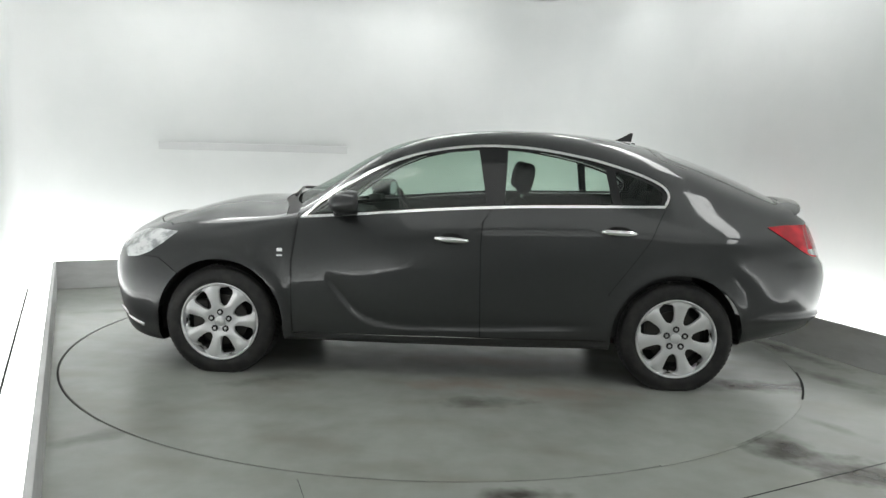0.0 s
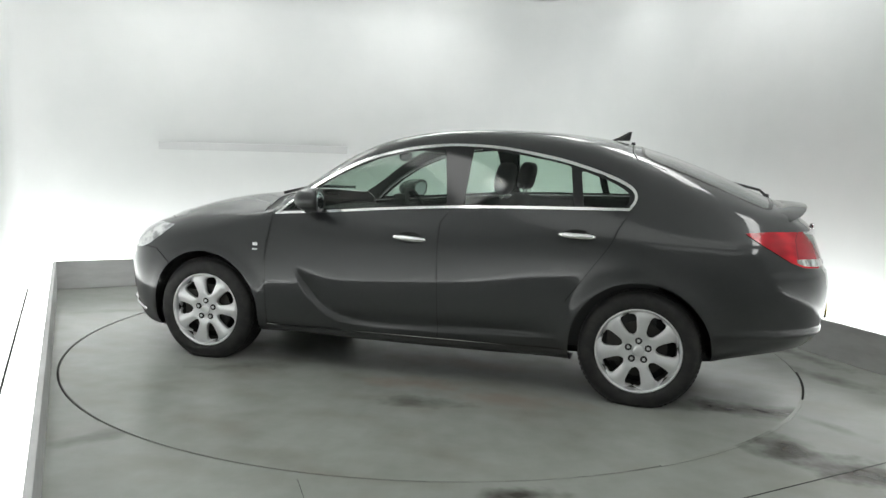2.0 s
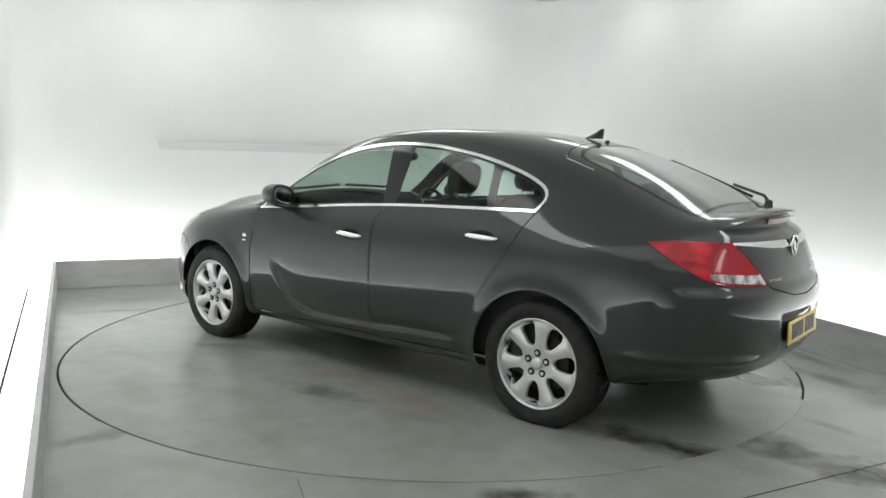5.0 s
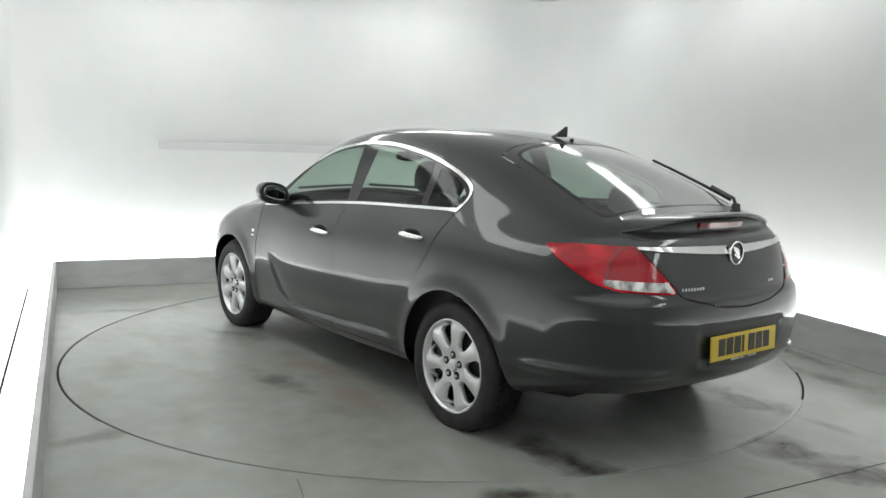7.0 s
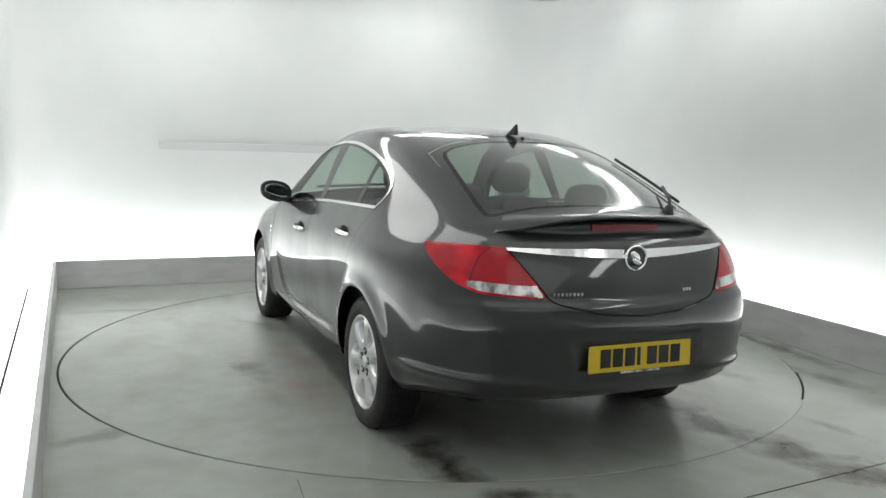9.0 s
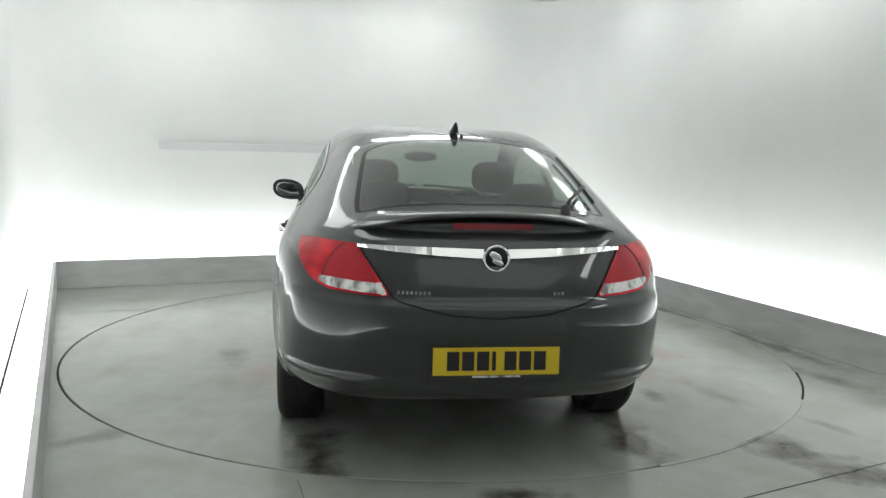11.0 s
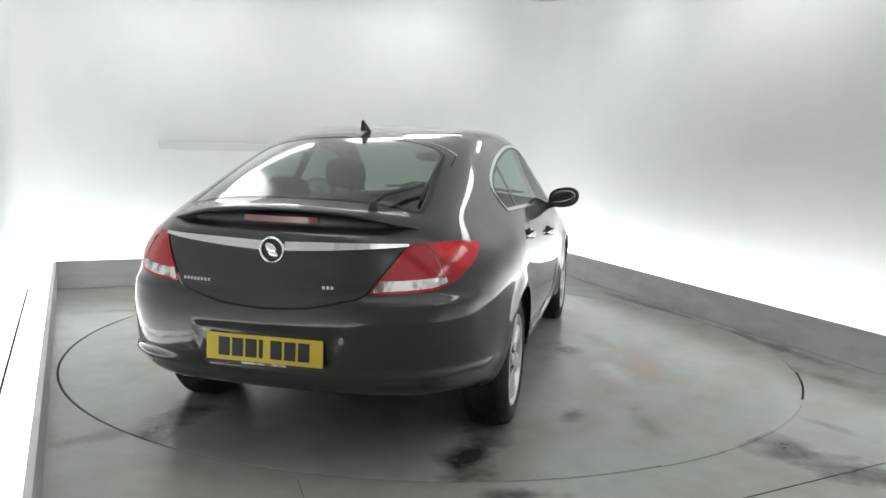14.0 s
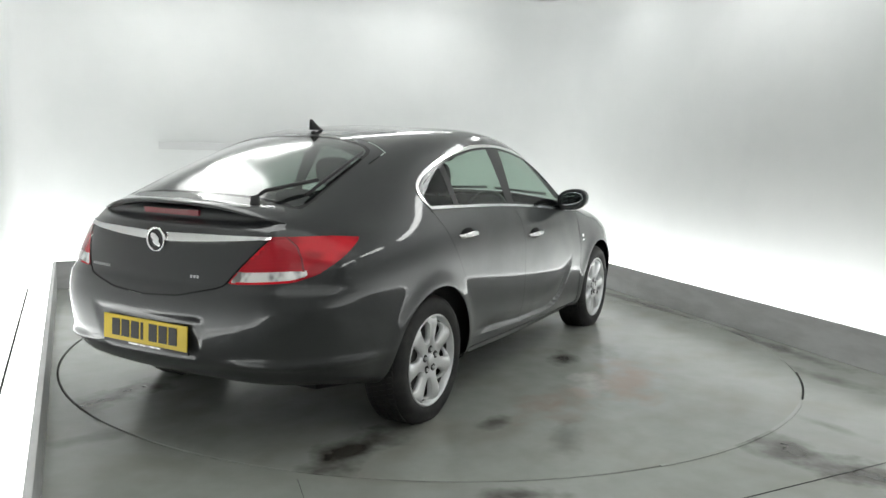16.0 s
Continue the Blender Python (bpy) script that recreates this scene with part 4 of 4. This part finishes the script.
# spoiler lip with the high brake lamp under it
rows = []
for i in range(41):
    u = -1 + i / 20
    y, q = .59 * u, abs(u) ** 2.2
    end = abs(u) ** 6
    xt = -2.265 + .105 * q + .05 * end
    zf = top_z(xt + .14, y) - .016 * end
    zt = (1.12 - .045 * q) * (1 - q * q) + (top_z(xt + .02, y) + .003) * q * q - .018 * end
    rows.append([(xt + .15, y, zf - .012), (xt + .13, y, zf + .003), (xt + .07, y, (zf + zt) / 2 + .006), (xt + .006, y, zt + .003), (xt, y, zt - .003), (xt + .005 + .02 * end, y, zt - .01), (xt + .10, y, zt - .03)])
spoiler = part("spoiler", ribbon(rows), M_PAINT, car, "", smooth=True)
rows = []
for i in range(17):
    y = -.17 + .34 * i / 16
    x = rear_x(y, 1.075)
    rows.append([(x + .03, y, 1.058), (x - .012, y, 1.058), (x - .018, y, 1.084), (x + .03, y, 1.086)])
part("brake_lamp", ribbon(rows), M_REDDARK, car, "red high-level brake lamp")

# chrome bar across the tailgate, interrupted by a round badge
for sgn in (1, -1):
    rows = []
    for i in range(25):
        y = .05 + .512 * i / 24
        z = .962 + .022 * (y / .55) ** 1.3
        h = .021 - .015 * (y / .56) ** 2
        x = rear_x(y, z)
        rows.append([(x + .01, sgn * y, z - h), (x - .012, sgn * y, z - h), (x - .017, sgn * y, z - h * .75), (x - .005, sgn * y, z + h), (x + .01, sgn * y, z + h)])
    part("chrome_bar", ribbon(rows), M_CHROME, car, "bright chrome tailgate bar", smooth=False)
bx = rear_x(0, .948)
badge = part("badge", lathe([(.0005, .0), (.046, .002), (.05, .0), (.05, .012)], 48), M_GLOSSBLACK, car, "round chrome and black maker's badge", m=pose(bx - .016, 0, .948, 0, 0, -90) @ pose(0, 0, 0))
part("badge_ring", lathe([(.047, -.002), (.051, -.006), (.056, -.004), (.057, .006), (.047, .006)], 48), M_CHROME, badge, smooth=True, m=pose(bx - .016, 0, .948, 0, 0, -90))
part("badge_emblem", blob(.006, .03, .017, 2.0), M_CHROME, badge, smooth=True, m=pose(bx - .018, .004, .956, 35, 0, 0))
part("badge_emblem", blob(.006, .026, .012, 2.0), M_CHROME, badge, smooth=True, m=pose(bx - .018, -.006, .932, 20, 0, 0))

# lettering too small to read: plain bright bars
for y0, w, n in ((.33, .0095, 8), (-.27, .011, 3)):
    for k in range(n):
        y = y0 + (.0175 * (n / 2 - k))
        part("letter_bar", box(.004, w, .0125, pose(rear_x(y, .808) - .001, y, .808)), M_LETTER, car)
for side in (1, -1):
    for z, h in ((.765, .02), (.733, .009)):
        part("wing_badge", box(.034, .004, h, pose(1.0, side * side_y(1.0, z), z)), M_ALLOY, car, bevel=.001)

# number plate; its characters are plain bars
px_ = rear_x(.1, .54) - .012
plate = part("number_plate", box(.006, .524, .114, pose(px_, 0, .538, 0, 2, 0)), M_YELLOW, car, "yellow rear number plate with black characters", bevel=.0015)
y = .205
for w in (.05, .05, .05, .016, 0, .05, .05, .05):
    if w:
        part("character_bar", box(.002, w, .078, pose(px_ - .0042, y - w / 2, .54, 0, 2, 0)), M_INK, plate)
        y -= w + .0115
    else:
        y -= .024
part("plate_frame", box(.008, .535, .016, pose(px_ + .002, 0, .474)), M_BLACK, car)
part("plate_caption", box(.003, .2, .008, pose(px_ - .003, 0, .475)), M_CLEAR, plate)

# door handles over proud dark patches that paint in the cups' shade
for side in (1, -1):
    for hx, hz in ((-.024, .862), (-1.0, .933)):
        y = side_y(hx, hz)
        m = pose(hx, side * y, hz, 0, -2 if hx < -.5 else -3)
        cup = part("handle_shade", blob(.075, .008, .036, 2.2), M_JOINT, car, "proud dark patch painted as the shade in the handle cup", smooth=True, m=m)
        rows = []
        for k in range(13):
            u = -1 + k / 6
            t = .017 * (1 - .45 * abs(u) ** 3)
            o = .010 + .026 * (1 - u * u) ** .6
            rows.append([(.106 * u, side * (o - .012), -t * .8), (.106 * u, side * o, -t), (.106 * u, side * (o + .009), 0), (.106 * u, side * o, t), (.106 * u, side * (o - .012), t * .8)])
        part("door_handle", ribbon(rows), M_CHROME, car, "bright chrome door handle", smooth=True, m=m)

# door mirrors
M_MIRROR = shader("mirror_glass", (0.4, 0.42, 0.44), 0.04, 1.0)
for side in (1, -1):
    bm = blob(.135, .112, .074, 2.4)
    for v_ in bm.verts:
        c = v_.co
        if c.x < 0:
            c.x = max(c.x, -.03)
        c.z += .012 * (c.y / .1)
        c.x -= .25 * max(c.y, -.05)
        c.y *= side
    mirror = part("door_mirror", bm, M_PAINT, car, "dark grey door mirror housing", smooth=True, m=pose(.565, side * .958, 1.06))
    bm = blob(.006, .088, .052, 2.6)
    for v_ in bm.verts:
        v_.co.z += .012 * (v_.co.y / .1)
        v_.co.x -= .25 * max(v_.co.y, -.05)
        v_.co.y *= side
    part("mirror_glass", bm, M_MIRROR, mirror, smooth=True, m=pose(.565 - .03, side * .958, 1.06))
    part("mirror_arm", ribbon([[(x_ + .05, side * y_, z_ - .022), (x_ - .05, side * y_, z_ - .022), (x_ - .045, side * y_, z_ + .02), (x_ + .05, side * y_, z_ + .02)] for x_, y_, z_ in ((.66, .80, .995), (.63, .87, 1.0), (.59, .925, 1.012))]), M_BLACK, mirror, "black mirror arm", bevel=.006)

# roof aerial and the washer jet behind it
rz = top_z(-1.15, 0)
rows = []
for k in range(9):
    u = k / 8
    x0, x1 = -1.075 - .118 * u ** .8, -1.2 - .012 * u
    h = .078 * u
    t = .022 * (1 - u) ** .7 + .003
    zb = rz + .02 * (1 - u) - .012
    rows.append([(x0, 0, zb + h), (x0 * .5 + x1 * .5, t, zb + h), (x1, t * .6, zb + h), (x1, -t * .6, zb + h), (x0 * .5 + x1 * .5, -t, zb + h)])
part("roof_aerial", ribbon(rows), M_BLACK, car, "black shark-fin roof aerial", smooth=False)
part("washer_jet", blob(.014, .009, .01), M_BLACK, car, smooth=True, m=pose(-1.222, -.03, top_z(-1.222, .03) + .006))

# rear wiper lying up the screen
wp = [(-1.43, -.50), (-1.6, -.515), (-1.75, -.525), (-1.93, -.535)]
wiper = part("rear_wiper", tube([(x_, y_, top_z(x_, y_) + .022) for x_, y_ in wp], .008), M_BLACK, car, "black rear wiper", smooth=True)
part("wiper_arm", tube([(-2.075, -.36, top_z(-2.075, .36) + .02), (-2.04, -.39, top_z(-2.04, .39) + .045), (-1.82, -.52, top_z(-1.82, .52) + .04)], .009), M_BLACK, wiper, smooth=True)
part("wiper_pivot", lathe([(.0005, .05), (.02, .045), (.024, 0)], 20, "z"), M_BLACK, wiper, smooth=True, m=pose(-2.075, -.36, top_z(-2.075, .36) - .015))
for y0, y1 in ((.55, -.05), (-.12, -.6)):
    part("windscreen_wiper", tube([(1.09 - abs(y0) * .2, y0, top_z(1.06 - abs(y0) * .2, y0) + .018), (1.075 - abs(y1) * .18, y1, top_z(1.05 - abs(y1) * .18, y1) + .02)], .01), M_BLACK, car, smooth=True)
for side in (1, -1):
    part("fog_lamp_trim", tube([(x_, side * (side_y(x_, z_) + .004), z_) for x_, z_ in ((1.86, .262), (1.93, .28), (1.98, .3), (2.03, .32), (2.08, .335))], .011), M_CHROME, car, "bright fog lamp trim", smooth=True)

# cabin
def cabin():
    for side in (1, -1):
        poly = [(1.0, .28), (1.0, .90), (.86, .93), (.1, 1.0), (-.5, 1.035), (-1.2, 1.05), (-1.45, .98), (-1.45, .3)]
        bm = bmesh.new()
        a = [bm.verts.new((x_, side * .835, z_)) for x_, z_ in poly]
        b = [bm.verts.new((x_, side * .775, z_)) for x_, z_ in poly]
        bm.faces.new(a)
        bm.faces.new(b[::-1])
        for i in range(len(poly)):
            j = (i + 1) % len(poly)
            bm.faces.new((a[i], a[j], b[j], b[i]))
        part("door_lining", bm, M_TRIMIN, car)
    part("cabin_floor", box(2.3, 1.5, .03, pose(-.3, 0, .3)), M_TRIMIN, car)
    part("parcel_shelf", box(.62, 1.14, .02, pose(-1.66, 0, 1.0)), M_TRIMIN, car, bevel=.005)
    part("dashboard", ribbon([[(1.05, y_, .45), (.62, y_, .5), (.58, y_, .82), (.66, y_, .925), (.98, y_, .945)] for y_ in (-.775, -.4, 0, .4, .775)]), M_TRIMIN, car, bevel=.0)
    ring = lathe([(.168 + .013 * math.cos(a), .013 * math.sin(a)) for a in [2 * math.pi * k / 10 for k in range(11)]], 40, "z")
    wheel = part("steering_wheel", ring, M_BLACK, car, smooth=True, m=pose(.36, -.37, .93, 0, -66, 0))
    part("steering_boss", blob(.06, .09, .03), M_BLACK, wheel, smooth=True, m=pose(.38, -.37, .925, 0, -66, 0))
    part("steering_spoke", box(.03, .32, .012, pose(.37, -.37, .928, 0, -66, 0)), M_BLACK, wheel, bevel=.004)
    part("rear_view_mirror", blob(.02, .12, .035), M_BLACK, car, smooth=True, m=pose(.33, 0, 1.33))
    for y_ in (.37, -.37):
        seat = part("front_seat", blob(.085, .26, .34, 3.6), M_SEAT, car, "charcoal cloth front seat", smooth=True, m=pose(-.36, y_, .76, 0, -14, 0))
        part("seat_cushion", blob(.27, .26, .09, 3.6), M_SEAT, seat, smooth=True, m=pose(-.08, y_, .5, 0, -6, 0))
        part("headrest", blob(.055, .135, .1, 3.2), M_SEAT, seat, smooth=True, m=pose(-.47, y_, 1.215, 0, -12, 0))
        for q in (-.05, .05):
            part("headrest_post", tube([(-.44, y_ + q, 1.03), (-.465, y_ + q, 1.16)], .007), M_CHROME, seat, smooth=True)
    bench = part("rear_seat", blob(.09, .66, .3, 4.5), M_SEAT, car, "charcoal cloth rear bench", smooth=True, m=pose(-1.22, 0, .78, 0, -20, 0))
    part("seat_cushion", blob(.27, .66, .1, 4.5), M_SEAT, bench, smooth=True, m=pose(-.92, 0, .5, 0, -6, 0))
    for y_ in (.38, 0, -.38):
        part("headrest", blob(.05, .125, .085 if y_ else .05, 3.2), M_SEAT, bench, smooth=True, m=pose(-1.34, y_, 1.13 if y_ else 1.09, 0, -14, 0))


cabin()

# north wall batten, shade put into its grey; joint along the west light channel
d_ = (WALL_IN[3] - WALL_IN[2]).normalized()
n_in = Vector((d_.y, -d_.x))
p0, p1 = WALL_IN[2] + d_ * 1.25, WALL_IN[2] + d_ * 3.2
tagged(part("wall_batten", prism([tuple(p0 - n_in * .02), tuple(p1 - n_in * .02), tuple(p1 + n_in * .008), tuple(p0 + n_in * .008)], 1.31, 1.385), M_BATTEN_SHADE, None, "shallow wall batten, its pale grey standing in for a shade band", bevel=.003), category="batten", kind="structure")
t_ = (CORNER_L - END_L).normalized()
o_ = Vector((-t_.y, t_.x)) * .175
q0, q1 = END_L + o_ + t_ * .2, CORNER_L + o_ - t_ * 1.35
w_ = Vector((-t_.y, t_.x)) * .006
tagged(part("cove_joint", prism([tuple(q0 - w_), tuple(q1 - w_), tuple(q1 + w_), tuple(q0 + w_)], KERB_H - .013, KERB_H - .008), M_GROOVE, None, "dark joint in the light channel"), category="joint", kind="structure")
tagged(part("floor_joint", prism([(1.10, -2.645), (3.6, -1.36), (3.6, -1.366), (1.103, -2.651)], .0, .0015), M_GROOVE, None, "dark saw-cut joint in the floor"), category="joint", kind="structure")

for (ax_, ay_), (bx_, by_) in (((-.551, -2.475), (-.40, -2.95)),):
    tagged(part("floor_crack", prism([(ax_, ay_), (bx_, by_), (bx_ + .002, by_), (ax_ + .002, ay_)], .0, .0015), M_GROOVE, None, "thin dark crack in the painted floor"), category="crack", kind="structure")


# ---- what moves: the turntable and the car on it turn together ----
TURN = [(0, 176.85), (.5, 173.92), (1, 170.44), (1.5, 166.65), (2, 162.95), (2.5, 159.32), (3, 155.6), (3.5, 152.0), (4, 148.34), (6.5, 130.47), (7, 127.0), (7.5, 123.52), (8, 120.0),
        (8.5, 116.45), (9, 112.8), (11.5, 94.5), (12, 90.77), (12.5, 87.1), (13, 83.4), (13.5, 79.78), (14, 76.1), (14.5, 72.45), (15, 68.78), (15.5, 65.15), (16, 61.45)]
CAR_ON_TABLE = pose(-0.123, 0.100, 0)


def motions():
    walk(turntable, [(t, pose(0, 0, 0, 0, 0, a)) for t, a in TURN])
    walk(car, [(t, pose(0, 0, 0, 0, 0, a) @ CAR_ON_TABLE) for t, a in TURN])


motions()
